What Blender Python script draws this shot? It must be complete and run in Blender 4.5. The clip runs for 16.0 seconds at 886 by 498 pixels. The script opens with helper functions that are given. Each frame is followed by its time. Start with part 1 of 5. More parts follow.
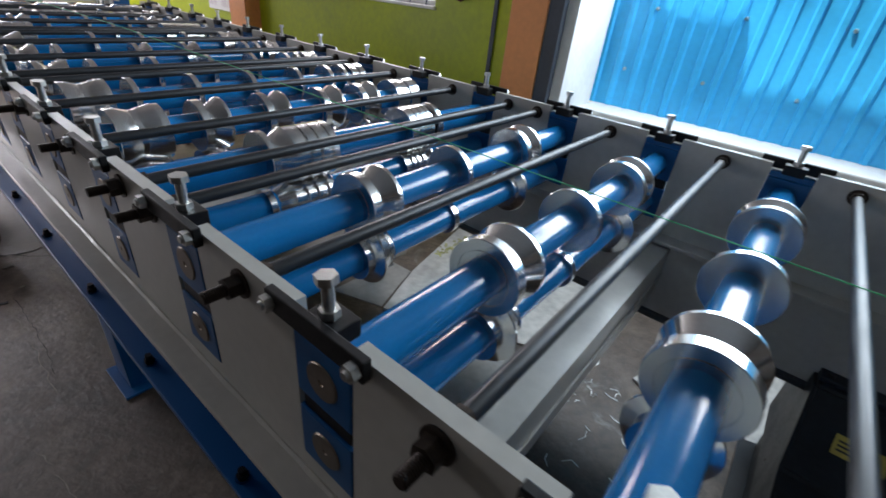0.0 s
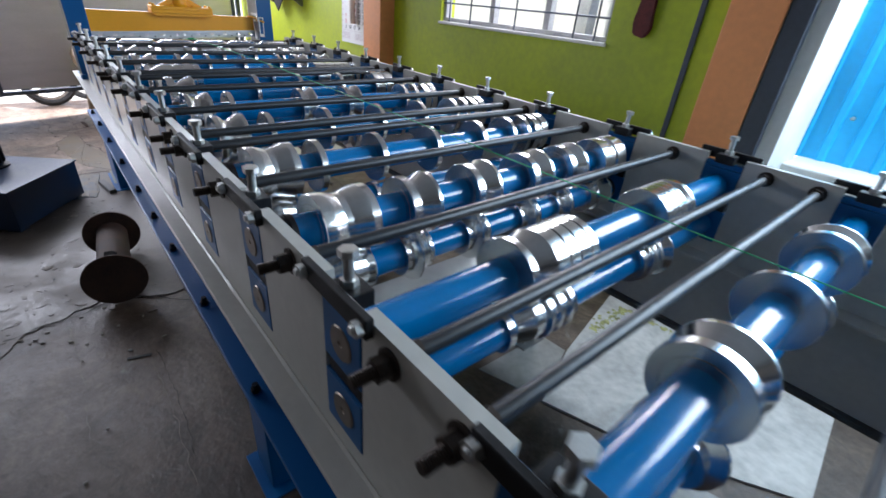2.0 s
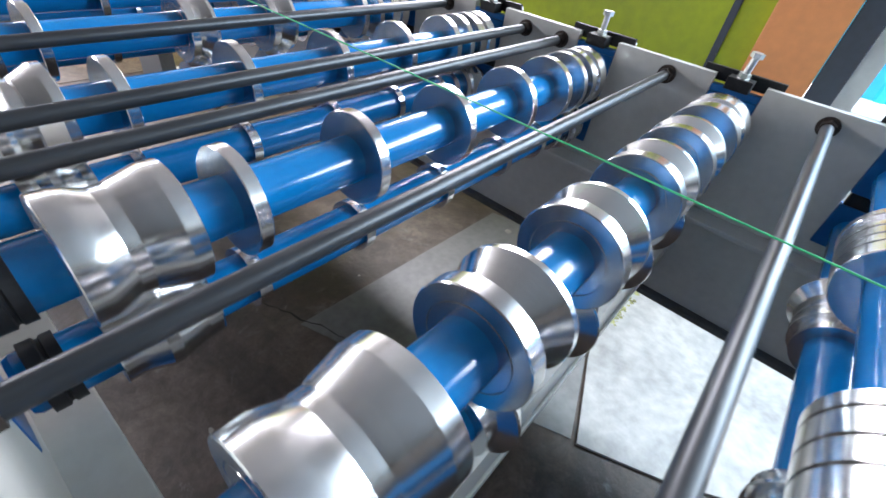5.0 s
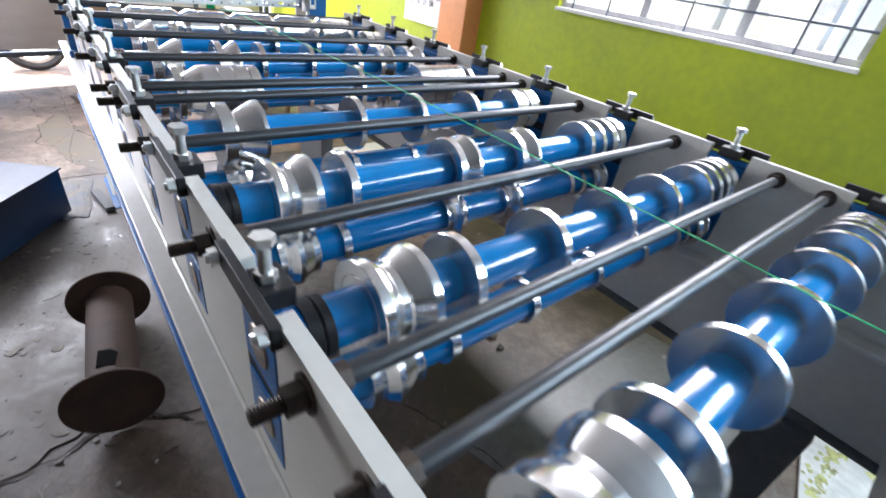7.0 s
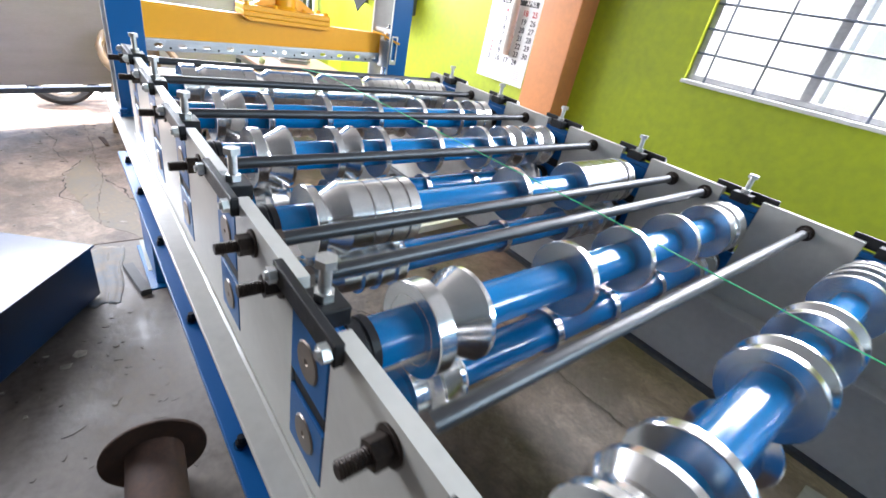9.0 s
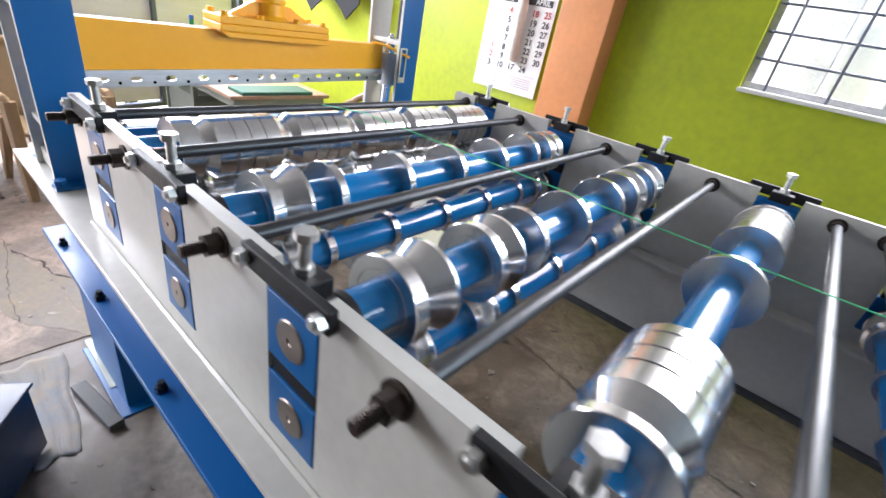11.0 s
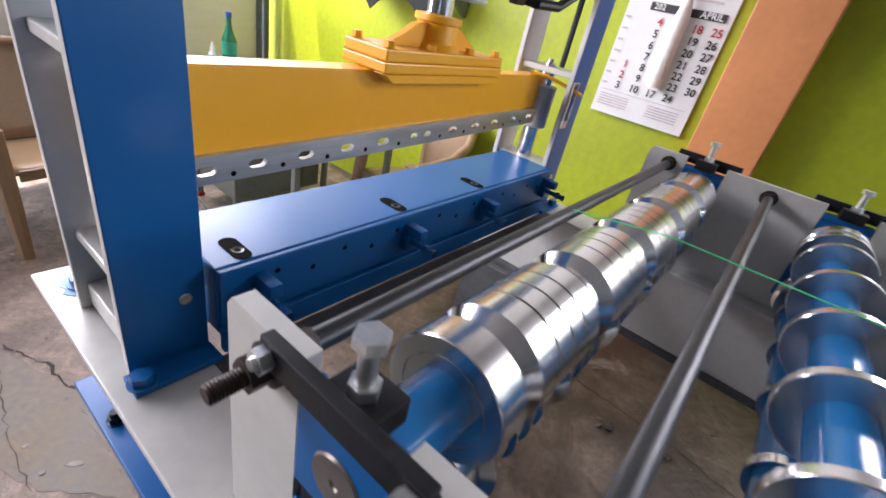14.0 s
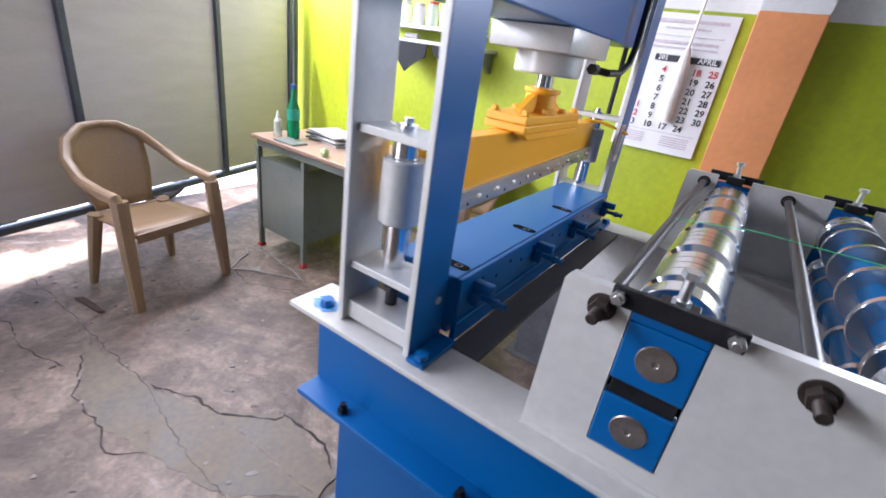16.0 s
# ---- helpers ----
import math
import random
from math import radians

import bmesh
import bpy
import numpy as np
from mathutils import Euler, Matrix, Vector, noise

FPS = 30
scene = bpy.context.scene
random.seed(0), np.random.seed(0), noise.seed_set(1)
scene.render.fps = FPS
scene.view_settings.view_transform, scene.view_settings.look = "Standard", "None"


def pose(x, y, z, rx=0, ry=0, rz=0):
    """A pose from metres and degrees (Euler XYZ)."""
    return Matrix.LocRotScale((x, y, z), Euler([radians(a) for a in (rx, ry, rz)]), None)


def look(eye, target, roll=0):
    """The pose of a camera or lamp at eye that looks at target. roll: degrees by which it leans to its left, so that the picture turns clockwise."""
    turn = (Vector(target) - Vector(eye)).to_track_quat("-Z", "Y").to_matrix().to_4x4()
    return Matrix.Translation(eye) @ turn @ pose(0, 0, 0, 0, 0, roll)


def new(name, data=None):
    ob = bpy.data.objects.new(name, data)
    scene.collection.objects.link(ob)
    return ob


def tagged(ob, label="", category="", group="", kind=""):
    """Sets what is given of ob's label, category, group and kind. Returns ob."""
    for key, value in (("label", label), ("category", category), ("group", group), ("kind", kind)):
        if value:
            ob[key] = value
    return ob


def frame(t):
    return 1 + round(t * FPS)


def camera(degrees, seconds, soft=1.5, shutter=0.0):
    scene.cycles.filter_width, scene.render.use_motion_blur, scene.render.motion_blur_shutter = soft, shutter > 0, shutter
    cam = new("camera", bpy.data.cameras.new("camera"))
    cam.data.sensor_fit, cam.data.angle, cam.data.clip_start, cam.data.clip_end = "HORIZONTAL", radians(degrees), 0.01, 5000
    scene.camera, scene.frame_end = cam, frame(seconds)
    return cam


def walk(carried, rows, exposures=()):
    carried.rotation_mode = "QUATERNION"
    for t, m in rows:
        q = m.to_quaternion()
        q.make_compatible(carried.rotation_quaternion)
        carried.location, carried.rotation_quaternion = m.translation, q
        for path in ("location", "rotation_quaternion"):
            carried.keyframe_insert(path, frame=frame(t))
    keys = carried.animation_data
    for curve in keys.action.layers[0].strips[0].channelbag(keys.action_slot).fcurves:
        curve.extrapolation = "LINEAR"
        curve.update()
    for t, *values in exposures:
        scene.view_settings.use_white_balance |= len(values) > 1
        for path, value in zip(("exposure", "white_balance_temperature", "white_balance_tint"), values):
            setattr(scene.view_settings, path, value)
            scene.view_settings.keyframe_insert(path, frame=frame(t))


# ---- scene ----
cam = camera(89.9, 16.0, 1.6, 0.5)
PATH = [
    (0, (0.79, -0.222, 1.6), (-0.237, 1.16, 0.583), 6.5),
    (0.5, (0.681, -0.204, 1.582), (-0.431, 1.124, 0.582), 5.4),
    (1, (0.537, -0.17, 1.585), (-0.696, 1.047, 0.586), 4.9),
    (1.5, (0.351, -0.189, 1.589), (-0.93, 0.988, 0.602), 5.5),
    (2, (0.128, -0.224, 1.607), (-1.163, 0.956, 0.637), 5.3),
    (2.5, (-0.039, -0.17, 1.592), (-1.32, 1.025, 0.626), 5.7),
    (3, (-0.196, -0.056, 1.561), (-1.424, 1.133, 0.523), 6.6),
    (3.2, (-0.252, -0.037, 1.538), (-1.423, 1.155, 0.44), 7.5),
    (5.3, (-0.664, 0.135, 1.505), (-1.538, 1.397, 0.223), 9.5),
    (5.5, (-0.696, 0.127, 1.518), (-1.645, 1.328, 0.231), 9.2),
    (6, (-0.836, 0.04, 1.556), (-1.948, 1.194, 0.358), 9.9),
    (6.4, (-0.933, -0.023, 1.567), (-2.118, 1.136, 0.448), 9.9),
    (6.5, (-0.97, -0.036, 1.574), (-2.16, 1.12, 0.458), 9.7),
    (7, (-1.105, -0.096, 1.581), (-2.326, 1.073, 0.513), 9.7),
    (7.5, (-1.337, -0.105, 1.584), (-2.587, 1.075, 0.561), 11.7),
    (8, (-1.552, -0.089, 1.585), (-2.846, 1.075, 0.599), 11.6),
    (8.5, (-1.758, -0.138, 1.589), (-3.058, 1.03, 0.615), 11.9),
    (9, (-1.917, -0.169, 1.587), (-3.194, 1.034, 0.628), 12.1),
    (9.2, (-1.983, -0.169, 1.579), (-3.251, 1.048, 0.624), 12.3),
    (11.3, (-2.852, -0.235, 1.546), (-3.866, 1.211, 0.607), 11.0),
    (11.5, (-2.935, -0.221, 1.544), (-3.931, 1.237, 0.604), 11.0),
    (12, (-3.142, -0.202, 1.543), (-4.103, 1.276, 0.599), 11.1),
    (12.5, (-3.321, -0.208, 1.54), (-4.272, 1.271, 0.587), 11.4),
    (13, (-3.496, -0.24, 1.543), (-4.407, 1.259, 0.583), 12.0),
    (13.5, (-3.634, -0.214, 1.523), (-4.548, 1.278, 0.554), 12.9),
    (14, (-3.762, -0.144, 1.511), (-4.723, 1.318, 0.543), 13.1),
    (14.5, (-3.834, -0.118, 1.491), (-4.823, 1.338, 0.541), 13.5),
    (15, (-3.86, -0.181, 1.494), (-4.872, 1.274, 0.568), 14.1),
    (15.5, (-3.9, -0.429, 1.515), (-4.923, 1.05, 0.64), 11.9),
    (15.7, (-3.911, -0.533, 1.524), (-4.903, 0.979, 0.669), 9.5),
    (16, (-3.925, -0.687, 1.543), (-4.89, 0.864, 0.729), 8.6),
]
EXPOSURES = [(0.0, 0.66, 6850, 15), (1.5, 0.87, 6380, 13), (3.0, 1.19, 6100, 11), (5.5, 2.05, 6550, 14), (7.0, 2.01, 6400, 12), (8.0, 2.05, 6400, 11), (8.5, 2.2, 6400, 10), (9.0, 2.08, 6400, 10), (11.5, 1.9, 6550, 13),
             (12.0, 1.85, 6550, 14), (12.5, 1.68, 6600, 15), (14.0, 1.32, 6600, 18), (15.0, 1.42, 6600, 18), (15.5, 1.4, 6320, 16), (16.0, 1.4, 6050, 17)]
walk(cam, [(t, look(eye, target, roll)) for t, eye, target, roll in PATH], EXPOSURES)


# ---------------------------------------------------------------- world and light
world = bpy.data.worlds.new("daylight")
scene.world = world
world.use_nodes = True
wn = world.node_tree.nodes
sky = wn.new("ShaderNodeTexSky")
sky.sky_type, sky.sun_disc = "NISHITA", False
sky.sun_elevation, sky.sun_rotation = radians(69), radians(228)
wn["Background"].inputs["Strength"].default_value = 0.15
world.node_tree.links.new(sky.outputs[0], wn["Background"].inputs["Color"])

sun_lamp = bpy.data.lights.new("sun", "SUN")
sun_lamp.energy, sun_lamp.angle, sun_lamp.color = 5.0, radians(0.6), (1.0, 0.96, 0.9)
new("sun", sun_lamp).matrix_world = look((-1.1, -1.0, 3.93), (0, 0, 0))


def window_light(name, eye, target, wide, high, power, tint=(0.92, 0.93, 1.0)):
    lamp = bpy.data.lights.new(name, "AREA")
    lamp.shape, lamp.size, lamp.size_y, lamp.energy, lamp.color = "RECTANGLE", wide, high, power, tint
    ob = new(name, lamp)
    ob.matrix_world = look(eye, target)
    return ob


# sky light that comes in above the gate, by an unseen doorway assumed beside it, by the side opening and by the window
window_light("gate_opening_light", (-7.75, -0.1, 2.55), (-6.3, 0.0, 0.2), 4.6, 1.3, 165)
window_light("assumed_doorway_light", (-6.95, -2.85, 1.75), (-6.6, -0.7, 0.1), 1.6, 1.4, 36)
window_light("side_opening_light", (0.9, 2.70, 2.25), (0.1, -0.4, 0.7), 2.4, 0.8, 54, (0.76, 0.91, 1.0))
window_light("window_light", (-2.33, 2.70, 2.24), (-2.3, 0.0, 0.9), 1.5, 0.56, 32)



# ---------------------------------------------------------------- materials
def mat(name, base, rough=0.5, metal=0.0, vary=0.15, scale=6.0, fine=60.0, bump=0.0, coat=0.0, second=None, stretch=(1, 1, 1), rough_vary=0.12, spec=0.5):
    m = bpy.data.materials.new(name)
    m.use_nodes = True
    nt = m.node_tree
    n, l = nt.nodes, nt.links
    b = n["Principled BSDF"]
    b.inputs["Metallic"].default_value = metal
    b.inputs["Specular IOR Level"].default_value = spec
    b.inputs["Coat Weight"].default_value = coat
    b.inputs["Coat Roughness"].default_value = 0.12
    tc = n.new("ShaderNodeTexCoord")
    mp = n.new("ShaderNodeMapping")
    mp.inputs["Scale"].default_value = stretch
    l.new(tc.outputs["Object"], mp.inputs["Vector"])
    big = n.new("ShaderNodeTexNoise")
    big.inputs["Scale"].default_value, big.inputs["Detail"].default_value, big.inputs["Roughness"].default_value = scale, 6, 0.6
    small = n.new("ShaderNodeTexNoise")
    small.inputs["Scale"].default_value, small.inputs["Detail"].default_value = fine, 4
    l.new(mp.outputs[0], big.inputs["Vector"])
    l.new(mp.outputs[0], small.inputs["Vector"])
    mixn = n.new("ShaderNodeMath")
    mixn.operation = "MULTIPLY_ADD"
    mixn.inputs[1].default_value = 0.35
    l.new(small.outputs["Fac"], mixn.inputs[0])
    half = n.new("ShaderNodeMath")
    half.operation = "MULTIPLY"
    half.inputs[1].default_value = 0.65
    l.new(big.outputs["Fac"], half.inputs[0])
    l.new(half.outputs[0], mixn.inputs[2])
    ramp = n.new("ShaderNodeValToRGB")
    dark = second or tuple(c * (1 - 2 * vary) for c in base)
    light = base if second else tuple(min(1, c * (1 + vary)) for c in base)
    ramp.color_ramp.elements[0].position, ramp.color_ramp.elements[1].position = 0.33, 0.66
    ramp.color_ramp.elements[0].color, ramp.color_ramp.elements[1].color = (*dark, 1), (*light, 1)
    l.new(mixn.outputs[0], ramp.inputs["Fac"])
    l.new(ramp.outputs["Color"], b.inputs["Base Color"])
    rr = n.new("ShaderNodeMapRange")
    rr.inputs["From Min"].default_value, rr.inputs["From Max"].default_value = 0.3, 0.7
    rr.inputs["To Min"].default_value, rr.inputs["To Max"].default_value = max(0.02, rough - rough_vary), min(1, rough + rough_vary)
    l.new(mixn.outputs[0], rr.inputs["Value"])
    l.new(rr.outputs[0], b.inputs["Roughness"])
    if bump:
        bp = n.new("ShaderNodeBump")
        bp.inputs["Strength"].default_value, bp.inputs["Distance"].default_value = min(1.0, bump), 0.004
        l.new(mixn.outputs[0], bp.inputs["Height"])
        l.new(bp.outputs["Normal"], b.inputs["Normal"])
    return m


BLUE = mat("blue_enamel", (0.0008, 0.102, 0.315), 0.34, vary=0.03, scale=3, fine=90, coat=0.0, rough_vary=0.04, spec=0.42)
SHAFT = mat("blue_shaft_paint", (0.001, 0.18, 0.47), 0.17, vary=0.06, scale=5, fine=120, coat=0.2, rough_vary=0.07)
DEEPBLUE = mat("dark_blue_enamel", (0.004, 0.027, 0.085), 0.4, vary=0.15, scale=4, fine=60, coat=0.2, rough_vary=0.1)
GREY = mat("light_grey_enamel", (0.56, 0.55, 0.51), 0.36, vary=0.06, scale=2.5, fine=40, coat=0.25, rough_vary=0.06)
CHROME = mat("turned_steel_chrome", (0.83, 0.82, 0.81), 0.215, 1.0, vary=0.03, scale=4, fine=60, stretch=(0.12, 12, 0.12), rough_vary=0.03)
CHROMEFACE = mat("turned_steel_face", (0.6, 0.61, 0.62), 0.23, 1.0, vary=0.04, scale=3, fine=90, rough_vary=0.025)


def turned(m, amount):
    """Lathe marks run round the axis, so the gloss spreads across them."""
    n, l = m.node_tree.nodes, m.node_tree.links
    tang = n.new("ShaderNodeTangent")
    tang.direction_type, tang.axis = "RADIAL", "Y"
    bsdf = n["Principled BSDF"]
    bsdf.inputs["Anisotropic"].default_value = amount
    bsdf.inputs["Anisotropic Rotation"].default_value = 0.25
    l.new(tang.outputs["Tangent"], bsdf.inputs["Tangent"])


turned(CHROME, 0.5)
ZINC = mat("zinc_bolt", (0.72, 0.72, 0.7), 0.38, 1.0, vary=0.1, scale=60, fine=300, rough_vary=0.08)
RODSTEEL = mat("oiled_bar_steel", (0.05, 0.052, 0.057), 0.38, 0.5, vary=0.2, scale=12, fine=150, stretch=(1, 0.1, 1), rough_vary=0.09)
BLACK = mat("black_oxide_steel", (0.012, 0.012, 0.014), 0.45, 0.0, vary=0.3, scale=30, fine=200, bump=0.15, spec=0.3)
NUT = mat("browned_steel", (0.06, 0.044, 0.036), 0.5, 0.45, vary=0.3, scale=50, fine=240, bump=0.2)
YELLOW = mat("yellow_enamel", (0.9, 0.41, 0.006), 0.4, vary=0.03, scale=2, fine=40, coat=0.2, rough_vary=0.1)
RUST = mat("rusty_pipe", (0.1, 0.056, 0.04), 0.75, 0.1, vary=0.3, scale=7, fine=70, bump=0.5, second=(0.035, 0.022, 0.018))
DARKHOLE = mat("dark_hollow", (0.006, 0.006, 0.006), 0.9, spec=0.05)
DARKGREY = mat("dark_grey_steel", (0.075, 0.077, 0.08), 0.6, vary=0.2, scale=8, fine=60)
HOUSING = mat("black_gearbox_paint", (0.02, 0.026, 0.034), 0.36, vary=0.2, scale=8, fine=60, spec=0.3)
PLASTIC = mat("brown_plastic", (0.3, 0.195, 0.11), 0.38, vary=0.08, scale=5, fine=60)
ORANGE = mat("orange_wall_paint", (0.78, 0.31, 0.115), 0.62, vary=0.07, scale=2.5, fine=30, bump=0.12)
WHITEWALL = mat("white_wall_paint", (0.78, 0.77, 0.74), 0.7, vary=0.06, scale=2, fine=30, bump=0.12)
SLATEPAINT = mat("slate_wall_paint", (0.045, 0.055, 0.075), 0.5, vary=0.15, scale=3, fine=40)
PAPER = mat("calendar_paper", (0.8, 0.79, 0.78), 0.6, vary=0.03, scale=5, fine=30)
INK = mat("black_ink", (0.03, 0.03, 0.035), 0.6)
REDINK = mat("red_ink", (0.55, 0.05, 0.05), 0.6)
PALEINK = mat("pale_ink", (0.62, 0.53, 0.56), 0.6)
FOAM = mat("white_plastic_roll", (0.82, 0.74, 0.68), 0.45, vary=0.08, scale=12, fine=50, bump=0.3)
GATESHEET = mat("grey_gate_sheet", (0.62, 0.57, 0.6), 0.55, 0.0, vary=0.06, scale=2, fine=30, stretch=(1, 1, 6))
GATEFRAME = mat("dark_gate_frame", (0.09, 0.105, 0.14), 0.5, vary=0.15, scale=8, fine=60)
DESKGREY = mat("grey_green_steel", (0.2, 0.225, 0.2), 0.35, 0.2, vary=0.1, scale=4, fine=60)
DESKTOP = mat("brown_laminate", (0.36, 0.23, 0.16), 0.4, vary=0.12, scale=3, fine=40, stretch=(0.3, 4, 1))
ALU = mat("brushed_steel_plate", (0.55, 0.57, 0.59), 0.4, 1.0, vary=0.15, scale=6, fine=140, stretch=(1, 0.2, 4))
THREAD = mat("green_nylon_thread", (0.08, 0.75, 0.3), 0.5)
TYRE = mat("tyre_rubber", (0.02, 0.02, 0.02), 0.7, vary=0.2, scale=20, fine=100)
OFFWHITE = mat("off_white_board", (0.46, 0.44, 0.41), 0.6, vary=0.2, scale=3, fine=25, bump=0.2)
PALESHEET = mat("pale_dusty_sheet", (0.23, 0.222, 0.21), 0.5, 0.1, vary=0.15, scale=3, fine=24, bump=0.2)
SHEETMETAL = mat("dusty_tin_sheet", (0.15, 0.143, 0.135), 0.45, 0.15, vary=0.15, scale=3, fine=24, bump=0.2)
STICKER = mat("yellow_sticker", (0.7, 0.55, 0.12), 0.6)
CRACK = mat("crack_shadow_dirt", (0.035, 0.028, 0.024), 0.95, vary=0.3, scale=30, fine=150)
GROUND = mat("pale_sunlit_earth", (0.62, 0.59, 0.54), 0.9, vary=0.15, scale=0.6, fine=8, bump=0.3)
CEILING = mat("unseen_roof_grey", (0.25, 0.25, 0.26), 0.7, vary=0.1, scale=1.5, fine=20)
# for the out-of-view walls, kept dark so they bounce little light
DARKWALL = mat("dark_closing_plaster", (0.115, 0.1, 0.09), 0.85, vary=0.15, scale=1.5, fine=25, bump=0.2)


def green_material():
    m = mat("lime_wall_paint", (0.45, 0.535, 0.011), 0.55, vary=0.06, scale=1.3, fine=24, bump=0.2, second=(0.3, 0.36, 0.014))
    nt = m.node_tree
    n, l = nt.nodes, nt.links
    b = n["Principled BSDF"]
    old = b.inputs["Base Color"].links[0].from_socket
    geo = n.new("ShaderNodeNewGeometry")
    sp = n.new("ShaderNodeTexNoise")
    sp.inputs["Scale"].default_value, sp.inputs["Detail"].default_value, sp.inputs["Roughness"].default_value = 5.5, 5, 0.7
    l.new(geo.outputs["Position"], sp.inputs["Vector"])
    r = n.new("ShaderNodeValToRGB")
    r.color_ramp.elements[0].position, r.color_ramp.elements[1].position = 0.66, 0.76
    r.color_ramp.elements[0].color, r.color_ramp.elements[1].color = (0, 0, 0, 1), (0.45, 0.45, 0.45, 1)
    l.new(sp.outputs["Fac"], r.inputs["Fac"])
    mx = n.new("ShaderNodeMixRGB")
    mx.inputs["Color2"].default_value = (0.2, 0.25, 0.03, 1)
    l.new(r.outputs["Color"], mx.inputs["Fac"])
    l.new(old, mx.inputs["Color1"])
    l.new(mx.outputs["Color"], b.inputs["Base Color"])
    return m


GREEN = green_material()


def concrete_material(name, k, seed):
    m = bpy.data.materials.new(name)
    m.use_nodes = True
    nt = m.node_tree
    n, l = nt.nodes, nt.links
    b = n["Principled BSDF"]
    geo = n.new("ShaderNodeNewGeometry")
    shift = n.new("ShaderNodeVectorMath")
    shift.inputs[1].default_value = (seed, seed * 0.7, 0)
    l.new(geo.outputs["Position"], shift.inputs[0])

    def tone(*c):
        return tuple(v * k for v in c)

    def noise_of(scale, detail=6, rough=0.6, dist=0.0):
        t = n.new("ShaderNodeTexNoise")
        t.inputs["Scale"].default_value, t.inputs["Detail"].default_value = scale, detail
        t.inputs["Roughness"].default_value, t.inputs["Distortion"].default_value = rough, dist
        l.new(shift.outputs[0], t.inputs["Vector"])
        return t.outputs["Fac"]

    def ramp_of(fac, p0, c0, p1, c1):
        r = n.new("ShaderNodeValToRGB")
        r.color_ramp.elements[0].position, r.color_ramp.elements[1].position = p0, p1
        r.color_ramp.elements[0].color, r.color_ramp.elements[1].color = (*c0, 1), (*c1, 1)
        l.new(fac, r.inputs["Fac"])
        return r.outputs["Color"]

    def mix_of(fac, a, c):
        x = n.new("ShaderNodeMixRGB")
        l.new(fac, x.inputs["Fac"])
        l.new(a, x.inputs["Color1"])
        if isinstance(c, tuple):
            x.inputs["Color2"].default_value = (*c, 1)
        else:
            l.new(c, x.inputs["Color2"])
        return x.outputs["Color"]

    base = ramp_of(noise_of(1.3, 8, 0.62, 0.4), 0.34, tone(0.112, 0.073, 0.053), 0.64, tone(0.235, 0.178, 0.14))
    grain = ramp_of(noise_of(42, 5, 0.7), 0.3, (0.72, 0.72, 0.72), 0.7, (1.12, 1.12, 1.12))
    mul = n.new("ShaderNodeMixRGB")
    mul.blend_type = "MULTIPLY"
    mul.inputs["Fac"].default_value = 1.0
    l.new(base, mul.inputs["Color1"])
    l.new(grain, mul.inputs["Color2"])
    mott = ramp_of(noise_of(8.5, 9, 0.74, 0.7), 0.36, (0.55, 0.53, 0.5), 0.64, (1.4, 1.38, 1.36))
    mul2 = n.new("ShaderNodeMixRGB")
    mul2.blend_type = "MULTIPLY"
    mul2.inputs["Fac"].default_value = 1.0
    l.new(mul.outputs["Color"], mul2.inputs["Color1"])
    l.new(mott, mul2.inputs["Color2"])
    stain = ramp_of(noise_of(3.1, 7, 0.7, 0.8), 0.53, (0, 0, 0), 0.63, (0.8, 0.8, 0.8))
    out = mix_of(stain, mul2.outputs["Color"], tone(0.075, 0.05, 0.037))
    pale = ramp_of(noise_of(2.2, 9, 0.72, 1.2), 0.6, (0, 0, 0), 0.68, (0.65, 0.65, 0.65))
    out = mix_of(pale, out, tone(0.38, 0.36, 0.33))
    grime = ramp_of(noise_of(0.95, 9, 0.68, 0.9), 0.47, (0, 0, 0), 0.6, (0.78, 0.78, 0.78))
    out = mix_of(grime, out, tone(0.05, 0.033, 0.024))
    scuff = ramp_of(noise_of(6.5, 9, 0.75, 1.6), 0.62, (0, 0, 0), 0.7, (0.45, 0.45, 0.45))
    out = mix_of(scuff, out, tone(0.34, 0.31, 0.27))
    blot = ramp_of(noise_of(14, 5, 0.6), 0.68, (0, 0, 0), 0.74, (0.8, 0.8, 0.8))
    out = mix_of(blot, out, tone(0.1, 0.085, 0.07))
    l.new(out, b.inputs["Base Color"])
    rr = n.new("ShaderNodeMapRange")
    rr.inputs["To Min"].default_value, rr.inputs["To Max"].default_value = 0.3, 0.62
    l.new(noise_of(5, 6), rr.inputs["Value"])
    l.new(rr.outputs[0], b.inputs["Roughness"])
    bp = n.new("ShaderNodeBump")
    bp.inputs["Strength"].default_value, bp.inputs["Distance"].default_value = 0.8, 0.008
    l.new(noise_of(18, 8, 0.7), bp.inputs["Height"])
    l.new(bp.outputs["Normal"], b.inputs["Normal"])
    return m


# one recipe twice: the gate end has double the tone for its stronger light
FLOOR = concrete_material("worn_concrete_floor", 0.6, 0.0)
PALEFLOOR = concrete_material("gate_lit_screed_floor", 1.2, 3.7)


SCREED = mat("flaking_grey_screed", (0.155, 0.13, 0.11), 0.5, vary=0.2, scale=3.2, fine=30, bump=1.0, second=(0.035, 0.026, 0.021), rough_vary=0.3)
CHIPS = mat("pale_mortar_chips", (0.27, 0.245, 0.215), 0.8, vary=0.3, scale=9, fine=60, bump=0.3)


def sheet_material():
    m = mat("blue_roof_sheet", (0.03, 0.5, 0.98), 0.4, vary=0.08, scale=1.2, fine=30)
    b = m.node_tree.nodes["Principled BSDF"]
    b.inputs["Transmission Weight"].default_value = 0.0
    return m


